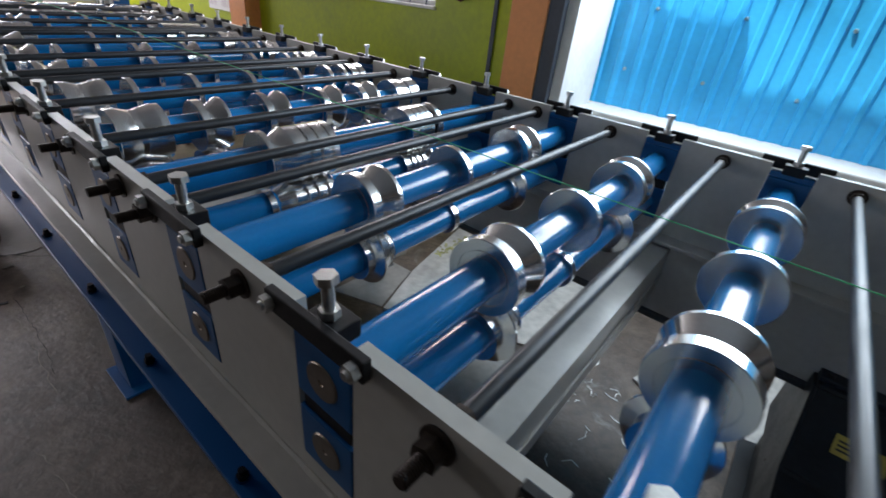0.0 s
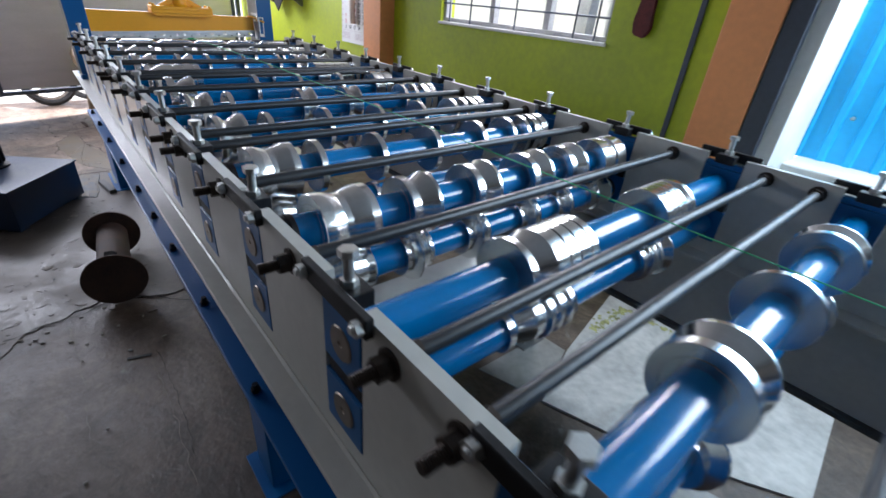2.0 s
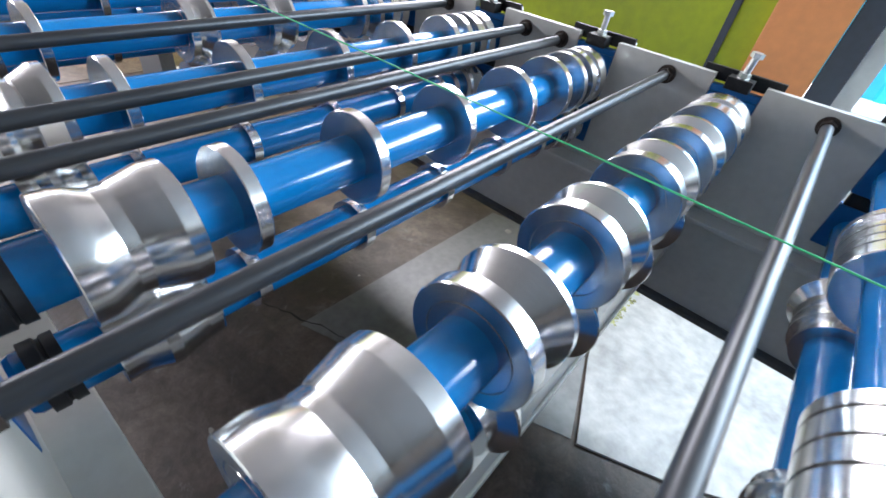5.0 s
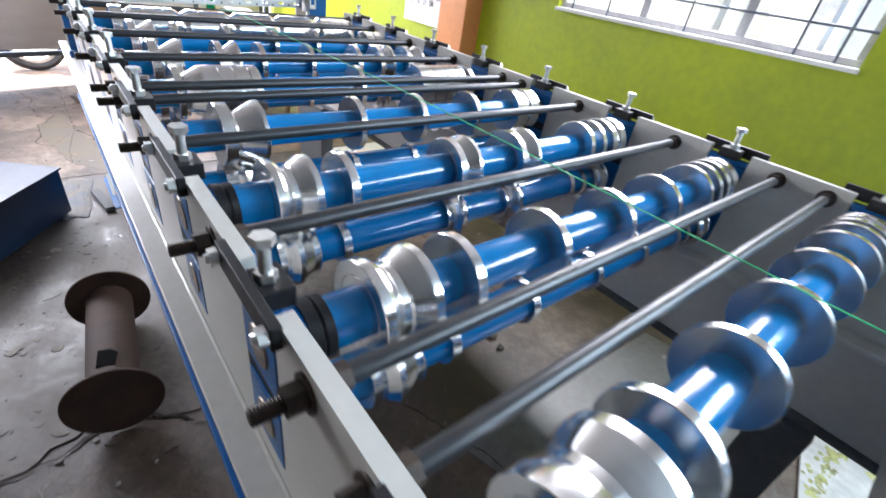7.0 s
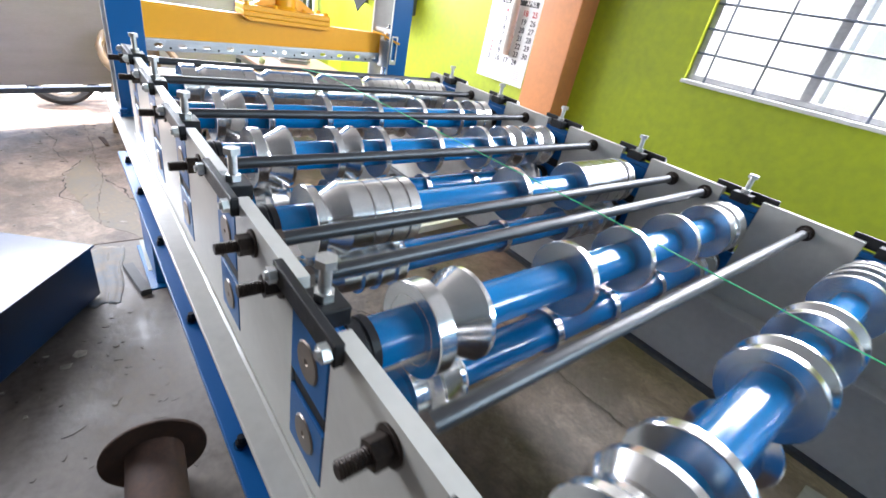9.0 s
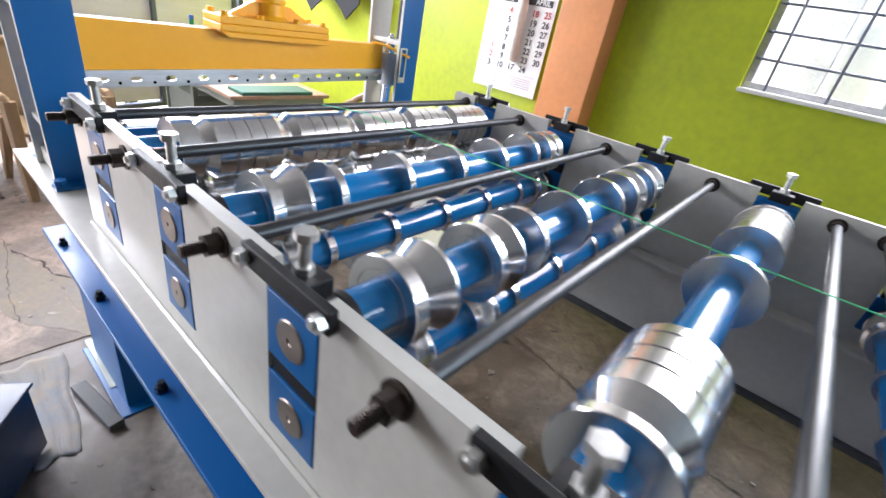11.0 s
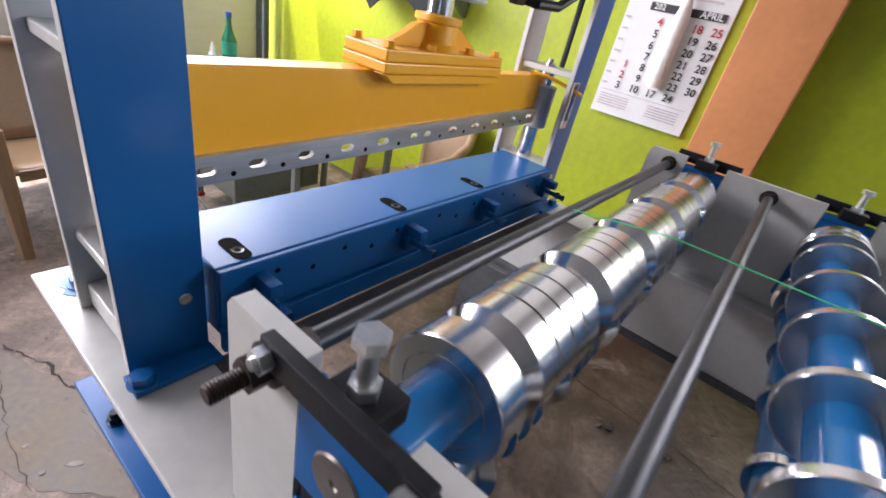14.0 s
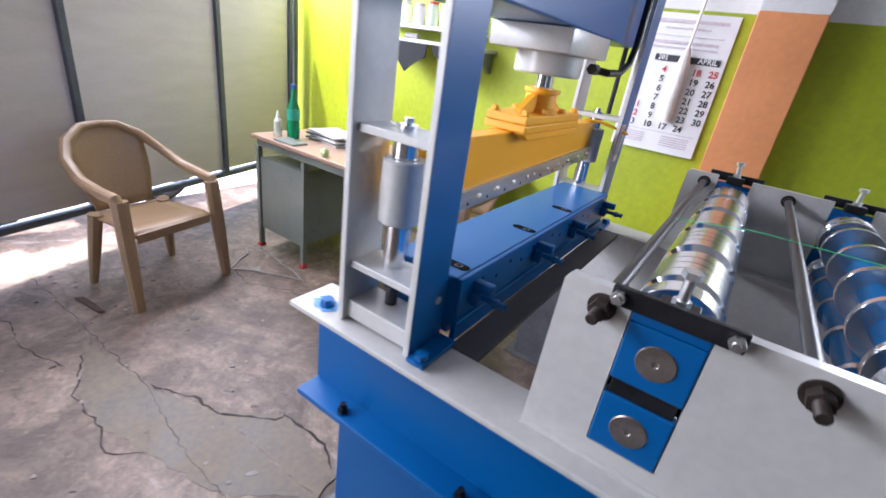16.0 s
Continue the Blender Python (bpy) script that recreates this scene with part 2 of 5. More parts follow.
SHEET = sheet_material()
GLASSGREEN = bpy.data.materials.new("green_bottle_plastic")
GLASSGREEN.use_nodes = True
_b = GLASSGREEN.node_tree.nodes["Principled BSDF"]
_b.inputs["Base Color"].default_value = (0.0, 0.3, 0.12, 1)
_b.inputs["Roughness"].default_value, _b.inputs["Transmission Weight"].default_value = 0.08, 0.45
CLEARISH = bpy.data.materials.new("clear_bottle_plastic")
CLEARISH.use_nodes = True
_b = CLEARISH.node_tree.nodes["Principled BSDF"]
_b.inputs["Base Color"].default_value = (0.8, 0.85, 0.82, 1)
_b.inputs["Roughness"].default_value, _b.inputs["Transmission Weight"].default_value = 0.12, 0.6


# ---------------------------------------------------------------- mesh helpers
def box(bm, x0, x1, y0, y1, z0, z1, bev=0.0, m=None):
    vs = [bm.verts.new(Vector((x, y, z))) for x in (x0, x1) for y in (y0, y1) for z in (z0, z1)]
    fs = [bm.faces.new([vs[i] for i in q]) for q in ((0, 1, 3, 2), (4, 6, 7, 5), (0, 4, 5, 1), (2, 3, 7, 6), (0, 2, 6, 4), (1, 5, 7, 3))]
    made = list(vs)
    if bev:
        es = list({e for f_ in fs for e in f_.edges})
        r = bmesh.ops.bevel(bm, geom=es, offset=bev, segments=2, profile=0.5, affect="EDGES")
        made = list({v for f_ in r["faces"] for v in f_.verts} | {v for v in vs if v.is_valid})
    if m is not None:
        bmesh.ops.transform(bm, matrix=m, verts=[v for v in made if v.is_valid])
    return made


def prism(bm, pts, lo, hi, axis="y"):
    """An outline of (a, b) pairs drawn out from lo to hi along an axis."""
    def at(a, b, c):
        return {"y": (a, c, b), "x": (c, a, b), "z": (a, b, c)}[axis]
    A = [bm.verts.new(at(a, b, lo)) for a, b in pts]
    B = [bm.verts.new(at(a, b, hi)) for a, b in pts]
    k = len(pts)
    bm.faces.new(A)
    bm.faces.new(B[::-1])
    for i in range(k):
        bm.faces.new((A[i], B[i], B[(i + 1) % k], A[(i + 1) % k]))
    return A + B


def lathe(bm, prof, seg=36, m=None, axis="y", index=0):
    """Turns a profile of (place along the axis, radius); corners over 25 degrees stay crisp."""
    def ring(c, r):
        if r < 1e-6:
            return None
        out = []
        for i in range(seg):
            a = 2 * math.pi * i / seg
            u, v = r * math.cos(a), r * math.sin(a)
            p = {"y": (u, c, v), "x": (c, u, v), "z": (u, v, c)}[axis]
            out.append(bm.verts.new(m @ Vector(p) if m else p))
        return out
    closed = prof[0] == prof[-1]
    rings = [ring(c, r) for c, r in (prof[:-1] if closed else prof)]
    if closed:
        rings.append(rings[0])
    for k in range(len(prof) - 1):
        a, b = rings[k], rings[k + 1]
        if a is None and b is None:
            continue
        if a is None or b is None:
            bm.faces.new(a or b).material_index = 1 if index == 0 else index
            continue
        flat = abs(prof[k][0] - prof[k + 1][0]) < 1e-6
        for i in range(seg):
            f_ = bm.faces.new((a[i], a[(i + 1) % seg], b[(i + 1) % seg], b[i]))
            f_.smooth = True
            f_.material_index = 1 if flat and index == 0 else index
    for k in range(0 if closed else 1, len(prof) - 1):
        if rings[k] is None:
            continue
        (c0, r0), (c1, r1), (c2, r2) = prof[k - 1 if k else -2], prof[k], prof[k + 1]
        turn = abs(math.remainder(math.atan2(r2 - r1, c2 - c1) - math.atan2(r1 - r0, c1 - c0), 2 * math.pi))
        if turn > 0.43:
            for i in range(seg):
                e_ = bm.edges.get((rings[k][i], rings[k][(i + 1) % seg]))
                if e_:
                    e_.smooth = False


def hexa(bm, c0, c1, r, axis="y", at=(0, 0, 0)):
    pts = [(r * math.cos(math.pi / 3 * i), r * math.sin(math.pi / 3 * i)) for i in range(6)]
    vs = prism(bm, pts, c0, c1, axis)
    bmesh.ops.translate(bm, verts=vs, vec=at)


def part(name, bm, material, parent=None, label="", at=None, sharp=26):
    bmesh.ops.recalc_face_normals(bm, faces=bm.faces)
    me = bpy.data.meshes.new(name)
    bm.to_mesh(me)
    bm.free()
    if any(p.use_smooth for p in me.polygons):
        me.set_sharp_from_angle(angle=radians(sharp))
    for x in (material if isinstance(material, (list, tuple)) else [material]):
        me.materials.append(x)
    ob = new(name, me)
    if parent is not None:
        ob.parent = parent
    if at is not None:
        ob.matrix_basis = at
    if label:
        tagged(ob, label)
    return ob


def twin(ob, parent=None, at=None, name=None):
    """One more object on the same mesh."""
    o = new(name or ob.name.split(".")[0], ob.data)
    o.parent = parent if parent is not None else ob.parent
    if at is not None:
        o.matrix_basis = at
    if "label" in ob:
        o["label"] = ob["label"]
    return o


def empty(name, x, y, z, label, category, group=""):
    e = new(name)
    e.location = (x, y, z)
    return tagged(e, label, category, group)


def B():
    return bmesh.new()


def tube(bm, pts, r, seg=8):
    """A round bar that follows points."""
    rings = []
    pts = [Vector(p) for p in pts]
    for i, p in enumerate(pts):
        d = (pts[min(i + 1, len(pts) - 1)] - pts[max(i - 1, 0)]).normalized()
        u = d.orthogonal().normalized() if not rings else (rings[-1][1] - d * rings[-1][1].dot(d)).normalized()
        v = d.cross(u)
        rr = r[i] if isinstance(r, (list, tuple)) else r
        rings.append(([bm.verts.new(p + rr * (math.cos(2 * math.pi * k / seg) * u + math.sin(2 * math.pi * k / seg) * v)) for k in range(seg)], u))
    for (a, _), (b, _) in zip(rings, rings[1:]):
        for k in range(seg):
            f_ = bm.faces.new((a[k], a[(k + 1) % seg], b[(k + 1) % seg], b[k]))
            f_.smooth = True
    bm.faces.new(rings[0][0])
    bm.faces.new(rings[-1][0][::-1])


# ---------------------------------------------------------------- the hall
def structure(name, bm, material, label):
    return tagged(part(name, bm, material), label, name.split("_")[0], kind="structure")


WX0, WX1, WY, ROOF = -7.9, 3.6, -2.8, 3.3
b = B()
box(b, -8.0, WX1, WY, 2.5, -0.12, 0.0)
structure("floor", b, FLOOR, "worn brown concrete floor with cracks, stains and pale patches")
# part paler screed, part the gate's brightness put into the colour
b = B()
box(b, -7.95, -4.78, WY + 0.01, 2.33, -0.0005, 0.004)
structure("floor_gate_end", b, PALEFLOOR, "worn grey screed at the gate end, paled to stand in for gate light")
b = B()
box(b, -60, 60, -60, 60, -0.3, -0.125)
structure("ground", b, GROUND, "pale dusty sunlit ground outside the workshop")

TOP = 1.935  # the lime paint ends here
# wall with the window and the side opening
b = B()
box(b, -3.83, -3.14, 2.49, 2.64, 0.0, TOP)
box(b, -3.14, -1.535, 2.49, 2.64, 0.0, 1.445)
box(b, -1.535, -0.88, 2.49, 2.64, 0.0, TOP)
structure("wall_window", b, GREEN, "lime green painted wall below and beside a barred window")
b = B()
box(b, -3.83, -3.14, 2.492, 2.64, TOP, ROOF)
box(b, -3.14, -1.535, 2.492, 2.64, 2.55, ROOF)
box(b, -1.535, -0.46, 2.492, 2.64, TOP, ROOF)
# lintel gets thinner past x -0.16, in step with the roof's shadow edge
box(b, -0.46, -0.16, 2.492, 2.64, 2.7, ROOF)
box(b, -0.16, 2.5, 2.492, 2.55, 2.7, ROOF)
box(b, 2.5, WX1, 2.492, 2.55, 0.0, ROOF)
box(b, WX0, -4.13, 2.422, 2.64, TOP, ROOF)
structure("wall_upper", b, WHITEWALL, "white upper wall above the lime green paint")
b = B()
box(b, WX0, -4.13, 2.42, 2.64, 0.0, TOP)
structure("wall_calendar", b, GREEN, "bright lime green wall with scuffs behind the press")
b = B()
box(b, -4.13, -3.83, 2.33, 2.64, 0.0, TOP + 0.01, 0.006)
structure("pillar_orange", b, ORANGE, "orange painted pillar standing out from the lime wall")
b = B()
box(b, -4.13, -3.83, 2.332, 2.64, TOP + 0.01, ROOF)
structure("pillar_upper", b, WHITEWALL, "white upper part of the pillar")
b = B()
box(b, -0.88, -0.63, 2.44, 2.64, 0.0, TOP, 0.006)
structure("pillar_brown_orange", b, ORANGE, "orange painted pillar beside the side opening")
b = B()
box(b, -0.627, -0.53, 2.45, 2.64, 0.0, TOP, 0.004)
structure("trim_slate", b, SLATEPAINT, "dark slate painted strip beside the opening")
b = B()
box(b, -1.03, -1.0, 2.475, 2.4885, 0.0, 2.3, 0.003)
structure("trim_conduit", b, SLATEPAINT, "thin dark cable conduit running down the lime wall")
b = B()
box(b, -0.53, -0.46, 2.5, 3.0, 0.0, 2.7)
structure("wall_reveal", b, WHITEWALL, "white plastered reveal of the side opening")
# added side and end walls, out of view, that hold the hall's light down
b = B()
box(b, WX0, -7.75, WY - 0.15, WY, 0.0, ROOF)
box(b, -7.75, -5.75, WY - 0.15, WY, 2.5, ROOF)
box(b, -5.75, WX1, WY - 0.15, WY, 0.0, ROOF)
structure("wall_far_side", b, DARKWALL, "unseen dark closing wall with an assumed doorway near the gate")
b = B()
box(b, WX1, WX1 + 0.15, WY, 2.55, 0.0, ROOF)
structure("wall_end", b, DARKWALL, "unseen dark wall that closes the end of the hall")
# added roof, out of view; its stepped edge sets the sheets' shadow line
b = B()
box(b, -7.8, WX1 + 0.15, WY - 0.15, 2.55, ROOF, ROOF + 0.01)
box(b, -7.8, -0.16, 2.55, 2.64, ROOF, ROOF + 0.01)
structure("ceiling", b, CEILING, "unseen grey roof, its edge stepped to shade the blue sheets")

# ledge and blue sheets outside the side opening
b = B()
box(b, -0.46, 4.6, 2.78, 3.3, -0.1, 0.985, 0.01)
structure("wall_ledge", b, WHITEWALL, "low white plastered wall outside the opening")
fence = empty("sheet_fence", 1.6, 3.08, 0.985, "bright blue corrugated metal sheet fence with rivets", "fence")
for k in range(4):
    b = B()
    x0, wide, n_ = -2.3 + k * 1.22, 1.24, 10
    prof = []
    for i in range(n_):
        u = i * wide / n_
        prof += [(u, 0), (u + 0.075, 0), (u + 0.085, -0.016), (u + 0.112, -0.016)]
    prof.append((wide, 0))
    y = -0.005 * (k % 2)
    va = [b.verts.new((x0 + u, y + v, 0)) for u, v in prof]
    vb = [b.verts.new((x0 + u, y + v, 2.2)) for u, v in prof]
    for i in range(len(prof) - 1):
        b.faces.new((va[i], va[i + 1], vb[i + 1], vb[i]))
    part("sheet", b, SHEET, fence)
for k in range(9):
    for z in (0.25, 0.62, 1.0):
        b = B()
        lathe(b, [(-0.022, 0), (-0.022, 0.007), (-0.012, 0.012), (-0.004, 0.012)], 8)
        part("rivet", b, ZINC, fence, at=Matrix.Translation((-1.9 + 0.5 * k + 0.1 * (z > 0.5), 0, z)))

# window
win = tagged(empty("window_1", -2.33, 2.55, 1.467, "white framed window with thin horizontal security bars", "window"), kind="structure")
b = B()
for x, w_ in ((-0.79, 0.018), (-0.24, 0.024), (0.285, 0.024), (0.78, 0.018)):
    box(b, x - w_, x + w_, -0.03, 0.03, 0.0, 1.085, 0.004)
for z in (0.0, 1.05):
    box(b, -0.808, 0.798, -0.032, 0.032, z, z + 0.03, 0.004)
part("window_frame", b, mat("grey_window_frame", (0.4, 0.4, 0.41), 0.4), win)
b = B()
box(b, -0.815, 0.802, -0.085, 0.06, -0.022, -0.002, 0.004)
part("window_sill", b, WHITEWALL, win)
for k in range(8):
    b = B()
    tube(b, [(-0.8, -0.04, 0.135 + 0.117 * k), (0.79, -0.04, 0.135 + 0.117 * k)], 0.0065)
    part("bar", b, GATEFRAME, win)
for x in (-0.705, -0.455, 0.02, 0.54, 0.7):
    b = B()
    tube(b, [(x, -0.05, 0.0), (x, -0.05, 1.07)], 0.0065)
    part("bar", b, GATEFRAME, win)
# house wall and posts out there
b = B()
box(b, -6.0, -0.9, 4.6, 4.75, -0.2, 2.6)
structure("backdrop_house", b, WHITEWALL, "sunlit pale house wall outside the window")

# the posts' shade is put into their grey; in sun they would go white
b = B()
for x in (-2.98, -2.2):
    box(b, x - 0.07, x + 0.07, 4.3, 4.45, -0.125, 2.6, 0.01)
structure("backdrop_posts", b, mat("shade_grey_post", (0.36, 0.37, 0.39), 0.6), "posts outside in front of the house wall, coloured grey for shade")


# ---------------------------------------------------------------- roll forming machine
X_LAST, PITCH, STATIONS = -3.93, 0.396, 13
ZU, ZL = 1.118, 0.972            # axes of the upper and lower shafts
YN, YF, HALF = 0.042, 1.52, 0.012  # middles of the side plates, half their thickness
RS, RR = 0.042, 0.083            # shaft and roll radius
PLATE_TOP, BED_TOP = 1.222, 0.868
X_END, X_START = -4.12, 1.75

machine = empty("roll_forming_machine", -1.2, 0.78, 0.0, "long blue and grey roll forming machine with bright steel rollers", "machine")
O = Matrix.Translation((1.2, -0.78, 0.0))  # parts are given in the place's own metres


def mpart(name, bm, material, label="", at=None, parent=None):
    return part(name, bm, material, parent or machine, label, (O @ at if at is not None else O.copy()) if parent is None else at)


def station_x(s):
    return X_LAST + PITCH * s


# side plates with a gap for every bearing
def side_plate(y):
    b_ = B()
    pts = [(X_START, BED_TOP), (X_END, BED_TOP), (X_END + 0.008, PLATE_TOP - 0.012), (X_END + 0.018, PLATE_TOP)]
    for s in range(STATIONS):
        x = station_x(s)
        pts += [(x - 0.062, PLATE_TOP), (x - 0.062, 0.915), (x + 0.062, 0.915), (x + 0.062, PLATE_TOP)]
    pts += [(X_START, PLATE_TOP)]
    vs = prism(b_, pts, y - HALF, y + HALF)
    return b_


mpart("side_plate", side_plate(YN), GREY, "light grey painted side plate with bearing slots")
mpart("side_plate", side_plate(YF), GREY, "light grey painted side plate with bearing slots")

# bed beams: top flange, web, lower flange
for y, sgn in ((YN, -1), (YF, 1)):
    b = B()
    y0, y1 = sorted((y + sgn * 0.067, y - sgn * 0.085))
    box(b, -4.80, X_START, y0, y1, BED_TOP - 0.016, BED_TOP - 0.001, 0.003)
    mpart("bed_plate", b, GREY, "light grey painted bed plate")
    b = B()
    y0, y1 = sorted((y + sgn * -0.03, y + sgn * -0.042))
    box(b, -4.79, X_START, y0, y1, 0.556, BED_TOP - 0.017)
    mpart("bed_web", b, BLUE if sgn < 0 else GREY)
    # lower flange: blue on the near side, dark grey on the far side
    b = B()
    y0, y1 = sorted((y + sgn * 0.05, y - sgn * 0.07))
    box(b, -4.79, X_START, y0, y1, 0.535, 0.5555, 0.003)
    mpart("lower_flange", b, BLUE if sgn < 0 else DARKGREY, "lower flange of the bed beam")
    b = B()
    # weld bead along the foot of the plate
    n_ = 150
    rng = random.Random(5 if sgn < 0 else 6)
    tube(b, [(X_END + (X_START - X_END) * i / n_, y + sgn * (HALF + 0.002), BED_TOP + 0.001 + rng.uniform(-0.001, 0.001)) for i in range(n_ + 1)],
         [0.0065 * rng.uniform(0.75, 1.25) for i in range(n_ + 1)], 6)
    mpart("weld_bead", b, GREY)

# bolts on the lower flange
b = B()
hexa(b, 0.0, 0.016, 0.014, "z")
lathe(b, [(0.016, 0.009), (0.03, 0.009), (0.03, 0)], 10, axis="z")
lathe(b, [(-0.002, 0.018), (0.002, 0.018)], 14, axis="z")
fb = mpart("flange_bolt", b, BLACK, "", Matrix.Translation((-4.62, 0.02, 0.556)))
for x in (-4.21, -3.72, -3.2, -2.68, -2.28, -1.9, -1.42, -0.9, -0.42, 0.1, 0.62):
    twin(fb, machine, O @ Matrix.Translation((x, 0.02, 0.556)))

# legs, blue on the near side and dark grey on the far side
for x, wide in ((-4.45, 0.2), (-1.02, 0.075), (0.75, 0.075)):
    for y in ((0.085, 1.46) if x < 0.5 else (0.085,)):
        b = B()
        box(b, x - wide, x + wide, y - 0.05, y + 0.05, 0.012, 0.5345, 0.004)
        mpart("leg", b, BLUE if y < 1 else DARKGREY)
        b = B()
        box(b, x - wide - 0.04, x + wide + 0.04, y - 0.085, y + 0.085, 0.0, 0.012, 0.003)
        mpart("foot_plate", b, BLUE if y < 1 else DARKGREY)

# cross channels
for x in (0.53, -0.77):
    b = B()
    z1 = 0.842
    prism(b, [(x - 0.055, z1), (x + 0.055, z1), (x + 0.055, z1 - 0.2), (x + 0.047, z1 - 0.2), (x + 0.047, z1 - 0.008), (x - 0.047, z1 - 0.008), (x - 0.047, z1 - 0.2), (x - 0.055, z1 - 0.2)], 0.085, 1.477)
    mpart("cross_channel", b, GREY)
    b = B()
    box(b, x + 0.0555, x + 0.0625, 0.09, 1.472, z1 - 0.118, z1 - 0.110, 0.002)
    mpart("channel_lip", b, GREY)


# rolls: each is a profile of (place, radius) along the shaft
def V(a, c):
    g = c - a
    return (a, [(a, RS), (a, 0.058), (a + 0.0025, 0.0585), (a + 0.0025, 0.0598), (a, 0.0603), (a, RR - 0.0015), (a + 0.0015, RR), (a + 0.27 * g, RR),
                (a + 0.36 * g, 0.058), (a + 0.40 * g, 0.0565), (c - 0.011, RR + 0.002), (c - 0.0015, RR + 0.002), (c, RR), (c, RS)])


def D(a):
    return (a, [(a - 0.0105, RS), (a - 0.0105, RR - 0.0015), (a - 0.009, RR), (a + 0.009, RR), (a + 0.0105, RR - 0.0015), (a + 0.0105, RS)])


def X(a, c, dip=0.018):
    g = c - a
    return (a, [(a, RS), (a, 0.058), (a + 0.0025, 0.0585), (a + 0.0025, 0.0598), (a, 0.0603), (a, RR - 0.0015), (a + 0.0015, RR), (a + 0.16 * g, RR), (a + 0.24 * g, RR - 0.2 * dip),
                (a + 0.40 * g, RR - dip), (a + 0.52 * g, RR - dip), (a + 0.555 * g, RR - 0.8 * dip), (a + 0.84 * g, RR + 0.002), (c - 0.0015, RR + 0.002), (c, RR), (c, RS)])


def groove(u, r, deep=0.007, half=0.0019):
    return [(u - half - 0.0004, r), (u - half, r - deep), (u + half, r - deep), (u + half + 0.0004, r)]


def T(a, c, lead=0.0, tail=0.0):
    pr = [(a, RS), (a, 0.055), (a + 0.004, 0.0575), (a + lead + 0.004, RR)] if lead else [(a, RS), (a, RR - 0.002), (a + 0.002, RR)]
    s0, s1 = a + lead + 0.004, c - tail - 0.004
    for k in (0.3, 0.56, 0.84):
        pr += groove(s0 + (s1 - s0) * k, RR, 0.009, 0.0025)
    pr += [(s1, RR), (c - 0.004, 0.062), (c, 0.062), (c, RS)] if tail else [(c - 0.002, RR), (c, RR - 0.002), (c, RS)]
    return (a, pr)


def C(a, c):
    g = c - a
    return (a, [(a, RS), (a, RR - 0.0015), (a + 0.0015, RR), (a + 0.27 * g, RR), (a + 0.33 * g, RR - 0.008), (a + 0.55 * g, RR - 0.008), (a + 0.61 * g, RR - 0.002), (a + 0.97 * g, RR), (c, RR - 0.003), (c, RS)])


def full_roll():
    pr = [(0.178, RS), (0.178, 0.0585), (0.1805, 0.059), (0.1805, 0.0603), (0.178, 0.0608), (0.178, RR - 0.0015), (0.1795, RR), (0.229, RR), (0.2385, 0.063)]
    a, w = 0.241, 0.243
    for k in range(5):
        pr += [(a + 0.004, 0.0675), (a + 0.026, RR)]
        for q in (0.075, 0.118, 0.16):
            pr += groove(a + q, RR)
        pr += [(a + 0.205, RR), (a + 0.224, 0.074), (a + 0.237, 0.068)]
        a += w
    pr = [p for p in pr if p[0] < 1.45] + [(1.45, RR - 0.006), (1.452, RR - 0.01), (1.452, RS)]
    return (0.178, pr)


ROLLS = {
    12: [V(0.40, 0.51), D(0.79), V(1.115, 1.205)],
    11: [V(0.405, 0.505), D(0.79), V(1.11, 1.2)],
    10: [V(0.415, 0.51), D(0.79), V(1.115, 1.205)],
    9: [D(0.415), T(0.436, 0.635, 0.045), T(0.965, 1.11, 0.0, 0.022), D(1.128)],
    8: [X(0.168, 0.312, 0.009), V(0.41, 0.505), V(0.64, 0.735), V(0.885, 0.985), V(1.085, 1.18), C(1.29, 1.44)],
    7: [X(0.16, 0.293, 0.01), D(0.368), D(0.588), D(0.825), D(1.06), D(1.235), D(1.325), C(1.365, 1.455)],
    6: [X(0.18, 0.285), D(0.368), D(0.60), D(0.845), D(1.07), D(1.265), D(1.33), C(1.37, 1.455)],
    5: [X(0.185, 0.28), D(0.355), V(0.66, 0.735), V(0.895, 0.975), D(1.25), D(1.32), C(1.37, 1.455)],
    4: [V(0.20, 0.315), D(0.605), D(0.84), D(1.085), C(1.30, 1.43)],
    3: [D(0.195), T(0.215, 0.445, 0.045), D(0.835), T(1.12, 1.39, 0.0, 0.02), D(1.41)],
    2: [V(0.19, 0.295), V(0.42, 0.505), D(0.595), D(0.81), D(1.045), V(1.155, 1.24), V(1.32, 1.42)],
    1: [V(0.19, 0.285), D(0.365), D(0.58), D(0.80), D(1.02), D(1.23), C(1.32, 1.42)],
    0: [full_roll()],
}
GAP = ZU - ZL


def under(prof):
    """The mating roll on the lower shaft."""
    ins = prof[1:-1]
    a, c = ins[0][0], ins[-1][0]
    ins = [q for q in ins if q[1] > 0.0605 or q[0] > a + 0.004]
    if c - a < 0.03:
        return [(a, RS), (a, 0.052), (c, 0.052), (c, RS)]
    return [(a + 0.002, RS)] + [(p + 0.002, max(0.046, GAP - r - 0.004)) for p, r in ins] + [(c + 0.002, RS)]


